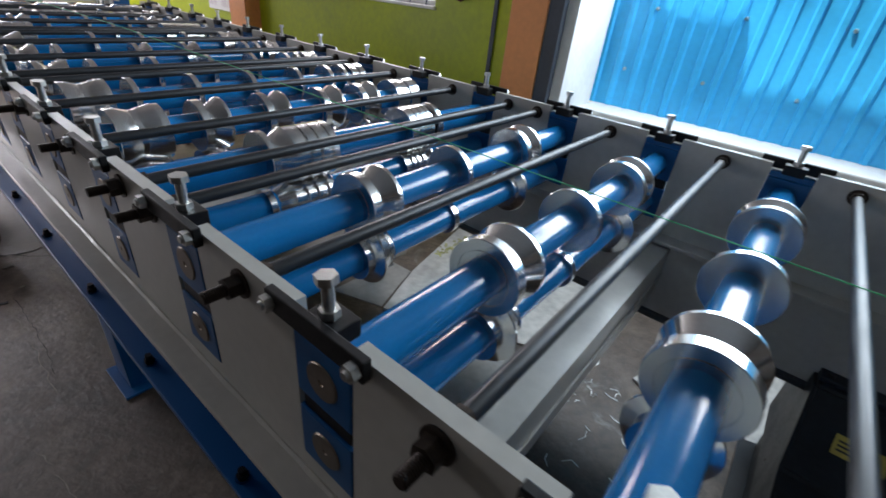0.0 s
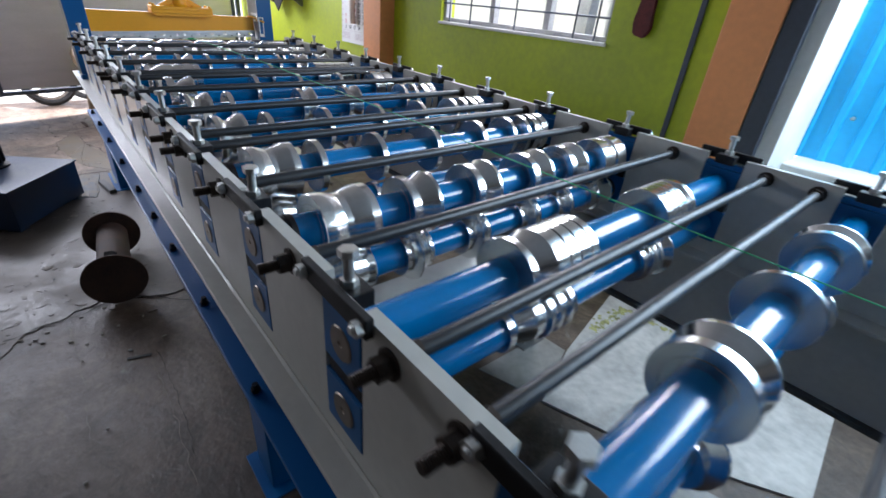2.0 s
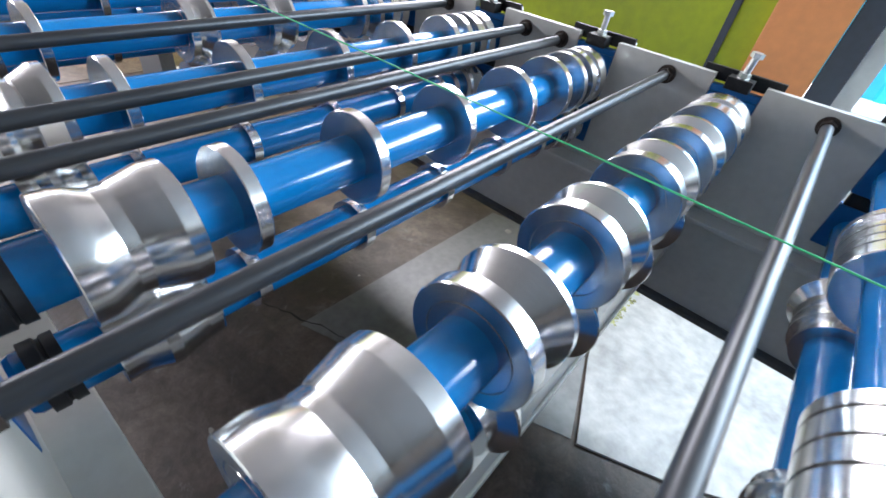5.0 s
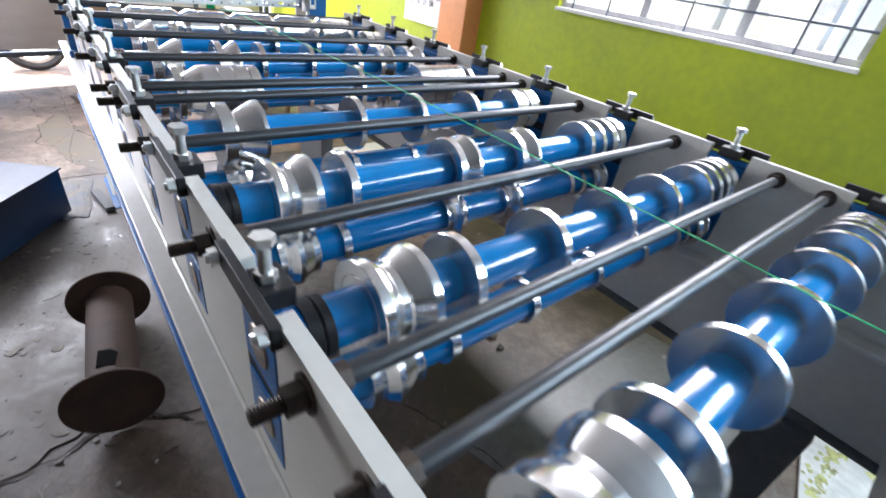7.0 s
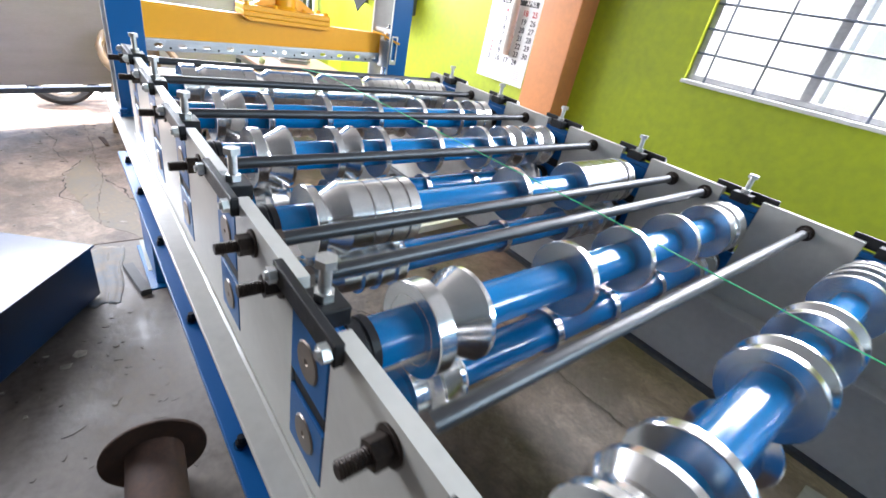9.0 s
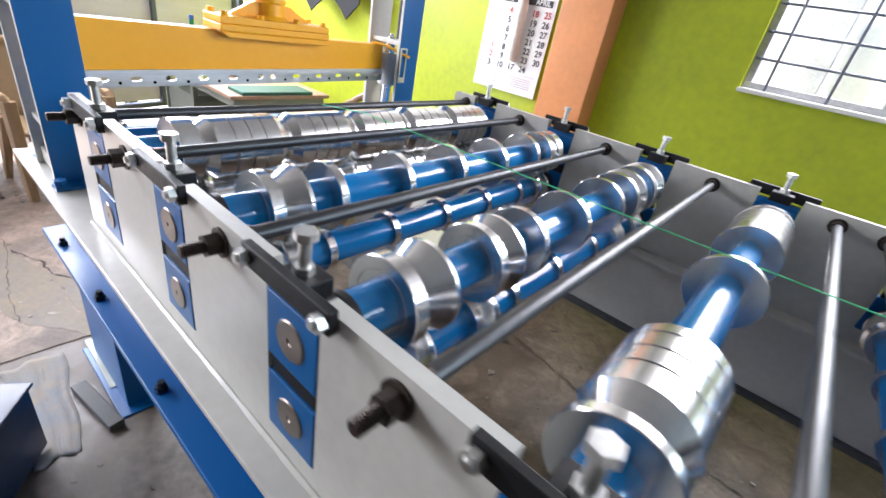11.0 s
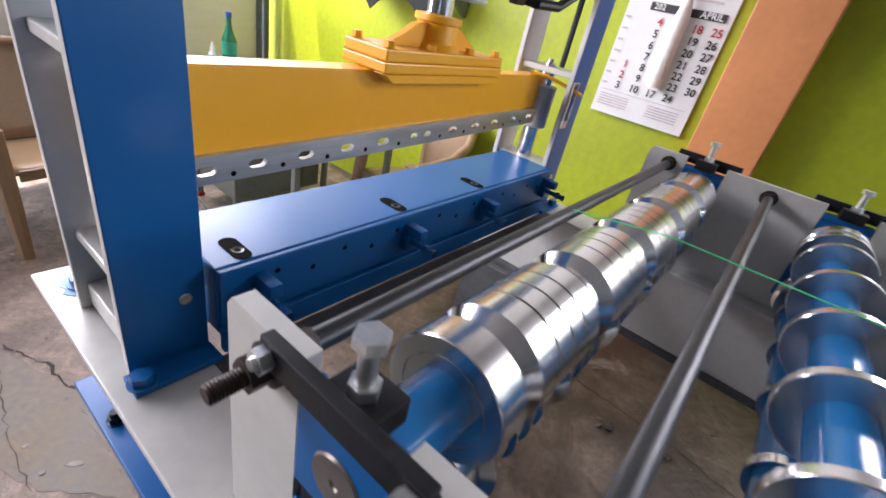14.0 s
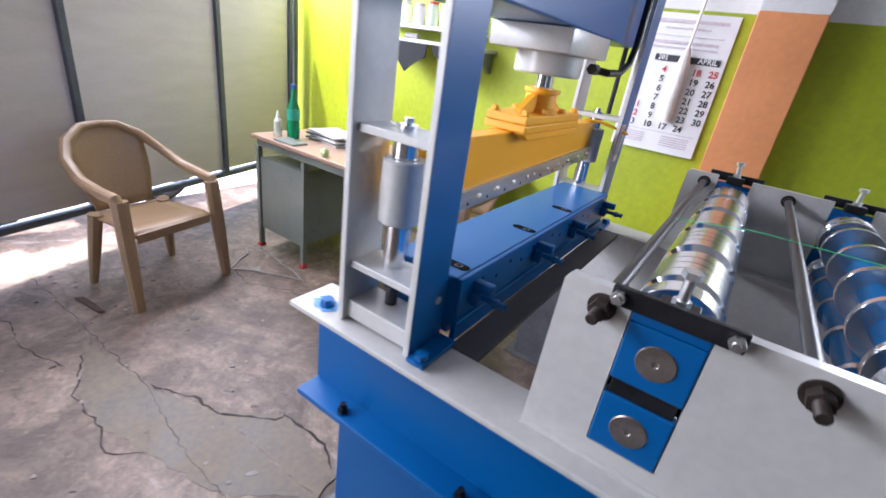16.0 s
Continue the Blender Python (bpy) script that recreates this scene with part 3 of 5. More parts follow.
b = B()
lathe(b, [(0.068, 0.03), (0.068, RS - 0.004), (0.075, RS), (1.487, RS), (1.494, RS - 0.004), (1.494, 0.03)], 40, index=0)
shaft_mesh = None
for s in range(STATIONS):
    for z, low in ((ZU, False), (ZL, True)):
        at = Matrix.Translation((station_x(s), 0, z))
        if shaft_mesh is None:
            shaft = mpart("lower_shaft" if low else "upper_shaft", b, [SHAFT, SHAFT], "blue painted steel roller shaft", at)
            shaft_mesh = shaft
        else:
            shaft = twin(shaft_mesh, machine, O @ at, "lower_shaft" if low else "upper_shaft")
        for a, prof in ROLLS[s]:
            rb = B()
            lathe(rb, under(prof) if low else prof, 56)
            part("roll", rb, [CHROME, CHROMEFACE], shaft, "bright turned steel forming roll", sharp=12)
        # lock collars at the near end
        for y0 in (0.085, 1.452):
            rb = B()
            lathe(rb, [(y0, RS), (y0, RS + 0.007), (y0 + 0.016, RS + 0.007), (y0 + 0.018, RS + 0.003), (y0 + 0.021, RS + 0.003), (y0 + 0.023, RS + 0.006), (y0 + 0.036, RS + 0.006), (y0 + 0.036, RS)], 32)
            if 0 < s < 9:
                part("collar", rb, [BLACK, BLACK], shaft, "black lock collar")
            else:
                rb.free()

# bearing blocks, clamp bars, adjusting bolts at every station and side
bb = B()
box(bb, -0.0605, 0.0605, -0.0135, 0.0135, -0.058, 0.058, 0.003)
SHAFTEND = mat("dull_machined_steel", (0.34, 0.29, 0.25), 0.42, 0.85, vary=0.15, scale=30, fine=200)
bear = mpart("bearing_block", bb, [BLUE], "blue painted bearing block", Matrix.Translation((station_x(0), YN, ZU + 0.004)))
hb = B()
lathe(hb, [(-0.0142, 0.0), (-0.0142, 0.004), (-0.0162, 0.006), (-0.0162, 0.031), (-0.0137, 0.033)], 36)
stub = part("shaft_end", hb, [SHAFTEND, SHAFTEND], bear, "bare machined shaft end")
kb = B()
box(kb, -0.0605, 0.0605, -0.0125, 0.0125, 0.0585, 0.077, 0.003)
slide = mpart("slide_block", kb, BLUE, "blue painted slide block", Matrix.Translation((station_x(0), YN, ZU + 0.004)))
cb = B()
box(cb, -0.098, 0.098, -0.007, 0.007, -0.017, 0.017, 0.002)
bar = mpart("clamp_bar", cb, BLACK, "black steel clamp bar", Matrix.Translation((station_x(0), YN - 0.021, PLATE_TOP - 0.002)))
nb = B()
hexa(nb, -0.019, -0.0075, 0.0125, "y")
lathe(nb, [(-0.0235, 0.0), (-0.0235, 0.006), (-0.0188, 0.007), (-0.0188, 0.0)], 12)
nuts = part("bar_bolt", nb, [ZINC, ZINC], bar, "zinc plated bar bolt", Matrix.Translation((-0.085, 0, 0)))
twin(nuts, bar, Matrix.Translation((0.085, 0, 0)))
# added black box that darkens the open gap between the two blocks
sb_ = B()
box(sb_, -0.055, 0.055, -0.009, 0.009, -0.0155, 0.0185, 0.003)
gap_fill = mpart("gap_fill", sb_, BLACK, "black fill standing in for the dark gap between the bearing blocks", Matrix.Translation((station_x(0), YN, 1.045)))
tb = B()
box(tb, -0.03, 0.03, -0.012, 0.03, -0.024, 0.006, 0.002)
block = mpart("clamp_block", tb, BLACK, "", Matrix.Translation((station_x(0), YN, PLATE_TOP)))
ab = B()
hexa(ab, 0.0, 0.012, 0.0145, "z")
lathe(ab, [(0.012, 0.0085), (0.05, 0.0085)], 14, axis="z", index=0)
hexa(ab, 0.05, 0.062, 0.0155, "z")
adj = mpart("adjusting_bolt", ab, [ZINC, ZINC], "zinc plated adjusting bolt and lock nut", Matrix.Translation((station_x(0), YN + 0.004, PLATE_TOP + 0.006)))
for s in range(STATIONS):
    for y, turn in ((YN, 0), (YF, 180)):
        near = turn == 0
        R = Matrix.Rotation(radians(turn), 4, "Z")
        x = station_x(s)
        for z in (ZU + 0.004, ZL + 0.0):
            if s == 0 and near and z > 1.05:
                continue
            o = twin(bear, machine, O @ Matrix.Translation((x, y, z)) @ R)
            twin(stub, o, Matrix())
        if not (s == 0 and near):
            twin(slide, machine, O @ Matrix.Translation((x, y, ZU + 0.004)))
            twin(gap_fill, machine, O @ Matrix.Translation((x, y, 1.045)))
            o = twin(bar, machine, O @ Matrix.Translation((x, y + (-0.021 if near else 0.021), PLATE_TOP - 0.002)) @ R)
            twin(nuts, o, Matrix.Translation((-0.085, 0, 0)))
            twin(nuts, o, Matrix.Translation((0.085, 0, 0)))
            twin(block, machine, O @ Matrix.Translation((x, y, PLATE_TOP)) @ R)
            tilt = Matrix.Rotation(radians(((s * 37) % 11 - 5) * 0.9), 4, "Y") @ Matrix.Rotation(radians((s * 53) % 60), 4, "Z")
            twin(adj, machine, O @ Matrix.Translation((x, y + (0.004 if near else -0.002), PLATE_TOP + 0.006)) @ tilt)

# tie rods
RODS = (-4.038, -3.733, -3.33, -2.937, -2.58, -2.458, -2.144, -1.732, -1.404, -1.274, -0.938, -0.545, -0.232, -0.088, 0.232, 0.626, 0.991)
b = B()
lathe(b, [(YN + 0.035, 0.006), (YN + 0.035, 0.0135), (YF - 0.04, 0.0135), (YF - 0.04, 0.006)], 20)
tip_b = B()
grooves = [(-0.03, 0.0), (-0.03, 0.0085), (-0.028, 0.0105)]
for k in range(22):
    grooves += [(-0.028 + 0.0034 * k + 0.0017, 0.0095), (-0.028 + 0.0034 * (k + 1), 0.0105)]
lathe(tip_b, [g for g in grooves if g[0] < YN + 0.03] + [(YN + 0.036, 0.0105), (YN + 0.036, 0.0)], 14)
far_b = B()
lathe(far_b, [(YF - 0.045, 0.0), (YF - 0.045, 0.0115), (YF + 0.04, 0.0115), (YF + 0.042, 0.0)], 14)
nb = B()
hexa(nb, -0.0105, 0.0105, 0.0185)
wb = B()
lathe(wb, [(-0.002, 0.005), (-0.002, 0.0245), (0.002, 0.0245), (0.002, 0.005)], 24)
rod = None
for k, x in enumerate(RODS):
    at = Matrix.Translation((x, 0, 1.184))
    if rod is None:
        rod = o = mpart("tie_rod", b, [RODSTEEL, RODSTEEL], "grey steel tie rod", at)
        tip = part("threaded_end", tip_b, [NUT, NUT], rod, "browned threaded rod end")
        far_tip = part("threaded_end", far_b, [NUT, NUT], rod, "browned threaded rod end")
        nut = part("nut", nb, [NUT, NUT], rod, "browned hex nut", Matrix.Translation((0, YN - HALF - 0.0155, 0)))
        washer = part("washer", wb, [NUT, NUT], rod, "browned washer", Matrix.Translation((0, YN - HALF - 0.002, 0)))
    else:
        o = twin(rod, machine, O @ at)
        twin(tip, o, Matrix())
        twin(far_tip, o, Matrix())
        twin(nut, o, Matrix.Translation((0, YN - HALF - 0.0155, 0)) @ Matrix.Rotation(k * 1.3, 4, "Y"))
        twin(washer, o, Matrix.Translation((0, YN - HALF - 0.002, 0)))
    for y_ in (YN + HALF + 0.0135, YF - HALF - 0.0155):
        twin(nut, o, Matrix.Translation((0, y_, 0)) @ Matrix.Rotation(k * 0.9, 4, "Y"))
    twin(washer, o, Matrix.Translation((0, YF - HALF - 0.002, 0)))

# green thread stretched over the rolls
b = B()
tube(b, [(1.75, 0.712, 1.236), (0.4, 0.714, 1.236), (-1.3, 0.735, 1.234), (-2.4, 0.745, 1.232), (-3.85, 0.73, 1.215), (-4.03, 0.70, 1.196)], 0.0014, 6)
tagged(part("thread", b, THREAD), "thin bright green nylon thread stretched over the rollers", "thread")

# gearbox and motor under the entry end
gear = empty("gear_motor", 1.31, 1.22, 0.0, "dark gear motor with a yellow maker's plate under the machine", "motor")
b = B()
prism(b, [(-0.24, 0.3), (-0.24, 0.40), (-0.05, 0.42), (0.17, 0.615), (0.53, 0.615), (0.53, 0.2), (-0.12, 0.2)], -0.17, 0.3, "x")
bmesh.ops.bevel(b, geom=list(b.edges), offset=0.01, segments=2, affect="EDGES")
part("housing", b, HOUSING, gear)
b = B()
box(b, -0.14, 0.26, 0.0, 0.48, 0.012, 0.1995, 0.008)
part("base", b, BLACK, gear)
for x in (-0.15, 0.24):
    b = B()
    box(b, x - 0.05, x + 0.05, -0.06, 0.5, 0.0, 0.0115, 0.003)
    part("foot_rail", b, BLACK, gear)
b = B()
box(b, -0.16, 0.29, 0.2, 0.5, 0.6155, 0.632, 0.004)
part("lid", b, HOUSING, gear)
for x in (-0.135, 0.06, 0.265):
    for y in (0.225, 0.35, 0.475):
        b = B()
        hexa(b, 0.6325, 0.643, 0.011, "z", (x, y, 0))
        part("lid_bolt", b, RODSTEEL, gear)
SLOPE = Matrix.Translation((0, 0.06, 0.5175)) @ Matrix.Rotation(math.atan2(0.195, 0.22), 4, "X")
b = B()
box(b, -0.075, 0.055, -0.032, 0.032, 0.0045, 0.0065, 0, SLOPE)
part("maker_plate", b, STICKER, gear, "yellow plate with unreadable print")
for z0, wide in ((-0.018, 0.04), (-0.004, 0.1), (0.01, 0.09)):
    b = B()
    box(b, -0.065, -0.065 + wide, z0, z0 + 0.006, 0.0066, 0.007, 0, SLOPE)
    part("print_bar", b, INK, gear)
b = B()
lathe(b, [(0.411, 0.105), (0.43, 0.105), (0.434, 0.1), (0.434, 0.05), (0.45, 0.045), (0.45, 0.0)], 36, axis="z", m=Matrix.Translation((0.05, -0.14, 0)))
part("cover", b, [HOUSING, HOUSING], gear)
for k in range(6):
    b = B()
    hexa(b, 0.4345, 0.444, 0.009, "z", (0.05 + 0.085 * math.cos(k * 1.047), -0.14 + 0.085 * math.sin(k * 1.047), 0))
    part("cover_bolt", b, RODSTEEL, gear)

# ---------------------------------------------------------------- shearing press at the outlet
press = empty("shearing_press", -4.57, 0.78, BED_TOP, "blue and yellow hydraulic shearing press on the machine bed", "press")
Q = Matrix.Translation((4.57, -0.78, -BED_TOP))


def ppart(name, bm, material, label="", parent=None):
    return part(name, bm, material, parent or press, label, Q.copy() if parent is None else None)


PT = 2.25


def post(x0, x1, y0, y1, face, label, name):
    """A flat bar post whose narrow sides are cream like the bed."""
    pb = B()
    box(pb, x0, x1, y0, y1, BED_TOP, PT, 0.0025)
    for f_ in pb.faces:
        f_.normal_update()
        f_.material_index = 1 if abs(f_.normal.y) > 0.6 else 0
    ppart(name, pb, [face, GREY], label)


OVERSPRAY = mat("blue_overspray", (0.2, 0.42, 0.68), 0.45, vary=0.25, scale=40, fine=200, second=(0.03, 0.16, 0.42))
GX = -4.548
for y0, y1, near in ((0.012, 0.142, True), (1.40, 1.53, False)):
    post(-4.43, -4.412, y0, y1, BLUE, "tall blue painted flat steel post with cream edges", "front_post")
    post(-4.652, -4.634, y0, y1, GREY, "tall light grey flat steel post", "rear_post")
    yi = (y0 + y1) / 2 + (0.02 if near else 0.0)
    for z in (0.925, 1.04, 1.375):
        b = B()
        h_ = 0.05 if z < 1 else 0.02
        box(b, -4.6335, -4.4305, y0 + 0.016, y1 - 0.008, z - h_, z, 0.003)
        ppart("bracket", b, GREY)
    b = B()
    lathe(b, [(1.0405, 0.03), (1.3545, 0.03)], 32, m=Matrix.Translation((GX, yi, 0)), axis="z")
    lathe(b, [(1.3755, 0.022), (1.384, 0.022), (1.384, 0.012), (1.398, 0.012), (1.398, 0.0)], 20, m=Matrix.Translation((GX, yi, 0)), axis="z")
    ppart("guide_rod", b, [CHROME, CHROME], "chromed guide rod")
    b = B()
    lathe(b, [(1.155, 0.032), (1.155, 0.047), (1.159, 0.051), (1.304, 0.051), (1.308, 0.047), (1.308, 0.032)], 40, m=Matrix.Translation((GX, yi, 0)), axis="z")
    ppart("guide_sleeve", b, [GREY, GREY], "light grey guide sleeve")
    b = B()
    lathe(b, [(0.9255, 0.016), (0.965, 0.016)], 16, m=Matrix.Translation((GX, yi, 0)), axis="z")
    hexa(b, 0.966, 0.982, 0.024, "z", (GX, yi, 0))
    lathe(b, [(0.983, 0.016), (1.0195, 0.016)], 16, m=Matrix.Translation((GX, yi, 0)), axis="z")
    ppart("stop_bolt", b, [RODSTEEL, RODSTEEL])
    # feet and bolts, with paint sprayed over them onto the bed
    b = B()
    box(b, -4.411, -4.36, y0 - 0.01, y1, BED_TOP, BED_TOP + 0.012, 0.002)
    ppart("foot_plate", b, BLUE)
    for xm, yb, z0 in ((-4.378, y0 + 0.006 if near else y1 - 0.03, BED_TOP + 0.012), (-4.715, y0 + 0.022 if near else y1 - 0.03, BED_TOP)):
        b = B()
        rs_ = random.Random(int(-xm * 1000))
        pts = [((0.048 if xm < -4.5 else 0.03) * rs_.uniform(0.7, 1.15) * math.cos(a_) + xm, 0.034 * rs_.uniform(0.75, 1.1) * math.sin(a_) + yb) for a_ in [2 * math.pi * i / 26 for i in range(26)]]
        if xm < -4.5:
            prism(b, pts, BED_TOP - 0.0006, BED_TOP + 0.0006, "z")
            ppart("overspray", b, OVERSPRAY, "blue paint mist on the cream bed")
        else:
            b.free()
        b = B()
        lathe(b, [(z0 + 0.0006, 0.022), (z0 + 0.004, 0.022), (z0 + 0.004, 0.0)], 18, m=Matrix.Translation((xm, yb, 0)), axis="z")
        hexa(b, z0 + 0.004, z0 + 0.02, 0.0175, "z", (xm, yb, 0))
        ppart("foot_bolt", b, [BLUE, BLUE], "blue over-painted bolt")
    b = B()
    lathe(b, [(0.0, 0.0), (0.0, 0.009), (-0.003, 0.011)], 18, m=Matrix.Translation((-4.4085, yi + 0.012, 0.99)), axis="x")
    ppart("dowel", b, [ZINC, ZINC])

# lower knife bed with slots
b = B()
box(b, -4.60, -4.392, 0.15, 1.395, 0.905, 1.045, 0.004)
box(b, -4.58, -4.41, 0.17, 1.375, 0.8685, 0.9045)
ppart("knife_bed", b, BLUE, "blue painted lower knife bed")
for y in (0.21, 0.617, 0.955):
    b = B()
    pts = [((0.024 if math.cos(a) > 0 else -0.024) + 0.017 * math.cos(a) - 4.437, 0.017 * math.sin(a) + y) for a in [2 * math.pi * (i + 0.5) / 24 for i in range(24)]]
    prism(b, pts, 1.0455, 1.0462, "z")
    ppart("slot", b, DARKHOLE, "dark milled slot")
    b = B()
    lathe(b, [(1.0463, 0.006), (1.0475, 0.011), (1.0463, 0.012)], 16, m=Matrix.Translation((-4.428, y, 0)), axis="z")
    ppart("slot_screw", b, [RODSTEEL, RODSTEEL])
b = B()
box(b, -4.3915, -4.379, 0.152, 1.39, 0.93, 1.043, 0.003)
ppart("knife", b, BLUE)
b = B()
box(b, -4.3915, -4.374, 0.152, 1.39, 0.8685, 0.9215, 0.003)
ppart("knife_ledge", b, BLUE)
for i in range(14):
    b = B()
    lathe(b, [(0.0, 0.0), (0.0, 0.006)], 10, m=Matrix.Translation((-4.3782, 0.26 + 0.08 * i, 1.012 - 0.02 * (i % 2))), axis="x")
    ppart("tapped_hole", b, [DARKHOLE, DARKHOLE])
for y in (0.225, 0.62, 0.95, 1.345):
    b = B()
    box(b, -4.3785, -4.325, y - 0.013, y + 0.013, 0.995, 1.022, 0.003)
    box(b, -4.3785, -4.355, y - 0.02, y + 0.02, 0.955, 0.9945, 0.003)
    lathe(b, [(-4.354, 0.008), (-4.285, 0.008), (-4.285, 0.0)], 12, m=Matrix.Translation((0, y, 0.978)), axis="x")
    hexa(b, -4.318, -4.305, 0.013, "x", (0, y, 0.978))
    hexa(b, -4.293, -4.285, 0.011, "x", (0, y, 0.978))
    ppart("adjusting_lug", b, [BLUE, BLUE], "blue lug with a set screw")
# strip of steel under the knife towards the rolls
b = B()
box(b, -4.3735, -4.29, 0.13, 1.43, 0.852, 0.868, 0.002)
ppart("apron", b, DARKGREY, "dark grey steel apron strip")

# upper beam with a raked lower edge, blade, coupling block
def rake(y):
    return 1.187 + 0.0345 * (y - 0.19)


beam_b = B()
prism(beam_b, [(0.15, rake(0.15)), (1.40, rake(1.40)), (1.40, 1.342), (0.15, 1.342)], -4.596, -4.53, "x")
bmesh.ops.bevel(beam_b, geom=list(beam_b.edges), offset=0.003, segments=2, affect="EDGES")
beam = ppart("upper_beam", beam_b, YELLOW, "thick yellow painted press beam")
SLOTS = (0.205, 0.303, 0.412, 0.522, 0.634, 0.746, 0.80, 0.911, 1.024, 1.131, 1.245, 1.355)
b = B()
lines = [0.15]
for k, yc in enumerate(SLOTS):
    w_ = 0.012 if k in (5, 6) else 0.0185
    lines += [yc - w_, yc - w_ * 0.6, yc + w_ * 0.6, yc + w_]
lines.append(1.395)
gv = []
for i, y in enumerate(lines):
    q = (i - 1) % 4
    hh = 0.003 if 0 < i < len(lines) - 1 and q in (0, 3) else 0.0085
    mid = rake(y) - 0.024
    gv.append([b.verts.new((-4.529, y, z)) for z in (rake(y) - 0.05, mid - hh, mid + hh, rake(y) + 0.004)])
cells = []
for i in range(len(lines) - 1):
    for k in range(3):
        if not (k == 1 and i > 0 and (i - 1) % 4 < 3):
            cells.append(b.faces.new((gv[i][k], gv[i + 1][k], gv[i + 1][k + 1], gv[i][k + 1])))
ext = bmesh.ops.extrude_face_region(b, geom=cells)
bmesh.ops.translate(b, vec=(0.012, 0, 0), verts=[v for v in ext["geom"] if isinstance(v, bmesh.types.BMVert)])
ppart("upper_blade", b, ALU, "bare steel upper blade with a row of slots")
for k, (ya, yb) in enumerate(zip(SLOTS, SLOTS[1:])):
    if k != 5:
        b = B()
        yh = (ya + yb) / 2
        lathe(b, [(0.0, 0.0), (0.0, 0.0055)], 12, m=Matrix.Translation((-4.5162, yh, rake(yh) - 0.036)), axis="x")
        ppart("blade_hole", b, [DARKHOLE, DARKHOLE])
for z0, z1, in_ in ((1.343, 1.367, 0.0), (1.3675, 1.394, 0.002)):
    b = B()
    box(b, -4.634 + in_, -4.488 - in_, 0.582 + in_, 1.048 - in_, z0, z1, 0.004)
    ppart("coupling_block", b, YELLOW, "yellow painted coupling block")
b = B()
prism(b, [(0.582, 1.342), (1.048, 1.342), (1.04, 1.322), (0.612, 1.322)], -4.5285, -4.489, "x")
bmesh.ops.bevel(b, geom=list(b.edges), offset=0.002, segments=1, affect="EDGES")
ppart("coupling_lip", b, YELLOW)
CX = -4.561
b = B()
lathe(b, [(1.3945, 0.068), (1.404, 0.062), (1.41, 0.054), (1.452, 0.052), (1.456, 0.06), (1.47, 0.06), (1.473, 0.03)], 36, m=Matrix.Translation((CX, 0.815, 0)), axis="z")
for sgn in (-1, 1):
    prism(b, [(0.815 + sgn * 0.05, 1.452), (0.815 + sgn * 0.05, 1.3945), (0.815 + sgn * 0.165, 1.3945), (0.815 + sgn * 0.16, 1.405), (0.815 + sgn * 0.12, 1.424), (0.815 + sgn * 0.085, 1.446)], CX - 0.011, CX + 0.011, "x")
ppart("coupling", b, [YELLOW, YELLOW], "yellow cast coupling with ribs")
for x in (-4.615, -4.508):
    for y in (0.605, 0.745, 0.90, 1.025):
        b = B()
        lathe(b, [(1.3945, 0.015), (1.3965, 0.015), (1.3965, 0.0)], 14, m=Matrix.Translation((x, y, 0)), axis="z")
        hexa(b, 1.3965, 1.409, 0.0125, "z", (x, y, 0))
        ppart("block_bolt", b, [YELLOW, YELLOW])
b = B()
for y in (-0.02, 0.02):
    lathe(b, [(1.4735, 0.019), (1.52, 0.019)], 20, m=Matrix.Translation((CX, 0.815 + y, 0)), axis="z")
lathe(b, [(1.4735, 0.03), (1.56, 0.03)], 30, m=Matrix.Translation((CX, 0.815, 0)), axis="z")
ppart("piston_rod", b, [CHROME, CHROME], "chromed piston rod")
b = B()
lathe(b, [(1.512, 0.037), (1.512, 0.105), (1.518, 0.11), (1.578, 0.11), (1.578, 0.037)], 44, m=Matrix.Translation((CX, 0.815, 0)), axis="z")
box(b, -4.70, -4.43, 0.64, 0.99, 1.579, 1.648, 0.005)
ppart("cylinder_flange", b, [GREY, GREY], "light grey hydraulic cylinder flange")
b = B()
hexa(b, 0.99, 1.03, 0.02, "y", (-4.47, 0, 1.55))
ppart("hose_fitting", b, RODSTEEL)
b = B()
box(b, -4.70, -4.44, 0.145, 1.395, 1.65, 2.05, 0.006)
ppart("top_beam", b, BLUE, "deep blue painted top beam")
b = B()
tube(b, [(-4.47, 1.03, 1.55), (-4.43, 1.05, 1.545), (-4.415, 1.14, 1.55), (-4.405, 1.2, 1.585), (-4.4, 1.22, 1.65), (-4.4, 1.23, 2.3)], 0.013, 10)
ppart("hose", b, BLACK, "black hydraulic hose")
# limit switch bracket on the outlet side post, and the yellow striker on the beam
b = B()
for y0_, y1_, z0_, z1_ in ((1.405, 1.412, 1.19, 1.35), (1.44, 1.447, 1.19, 1.35), (1.412, 1.44, 1.343, 1.35), (1.412, 1.44, 1.19, 1.215)):
    box(b, -4.4115, -4.405, y0_, y1_, z0_, z1_, 0.001)
ppart("limit_switch_bracket", b, ZINC, "slotted bare steel bracket")
b = B()
tube(b, [(-4.56, 1.36, 1.348), (-4.5, 1.385, 1.346), (-4.44, 1.405, 1.332), (-4.398, 1.43, 1.318), (-4.39, 1.45, 1.312)], 0.006, 8)
ppart("striker", b, YELLOW, "bent yellow striker rod")
b = B()
tube(b, [(-4.50, 1.465, 1.38), (-4.5, 1.465, 2.2)], 0.01, 10)
ppart("cable_pipe", b, RODSTEEL)

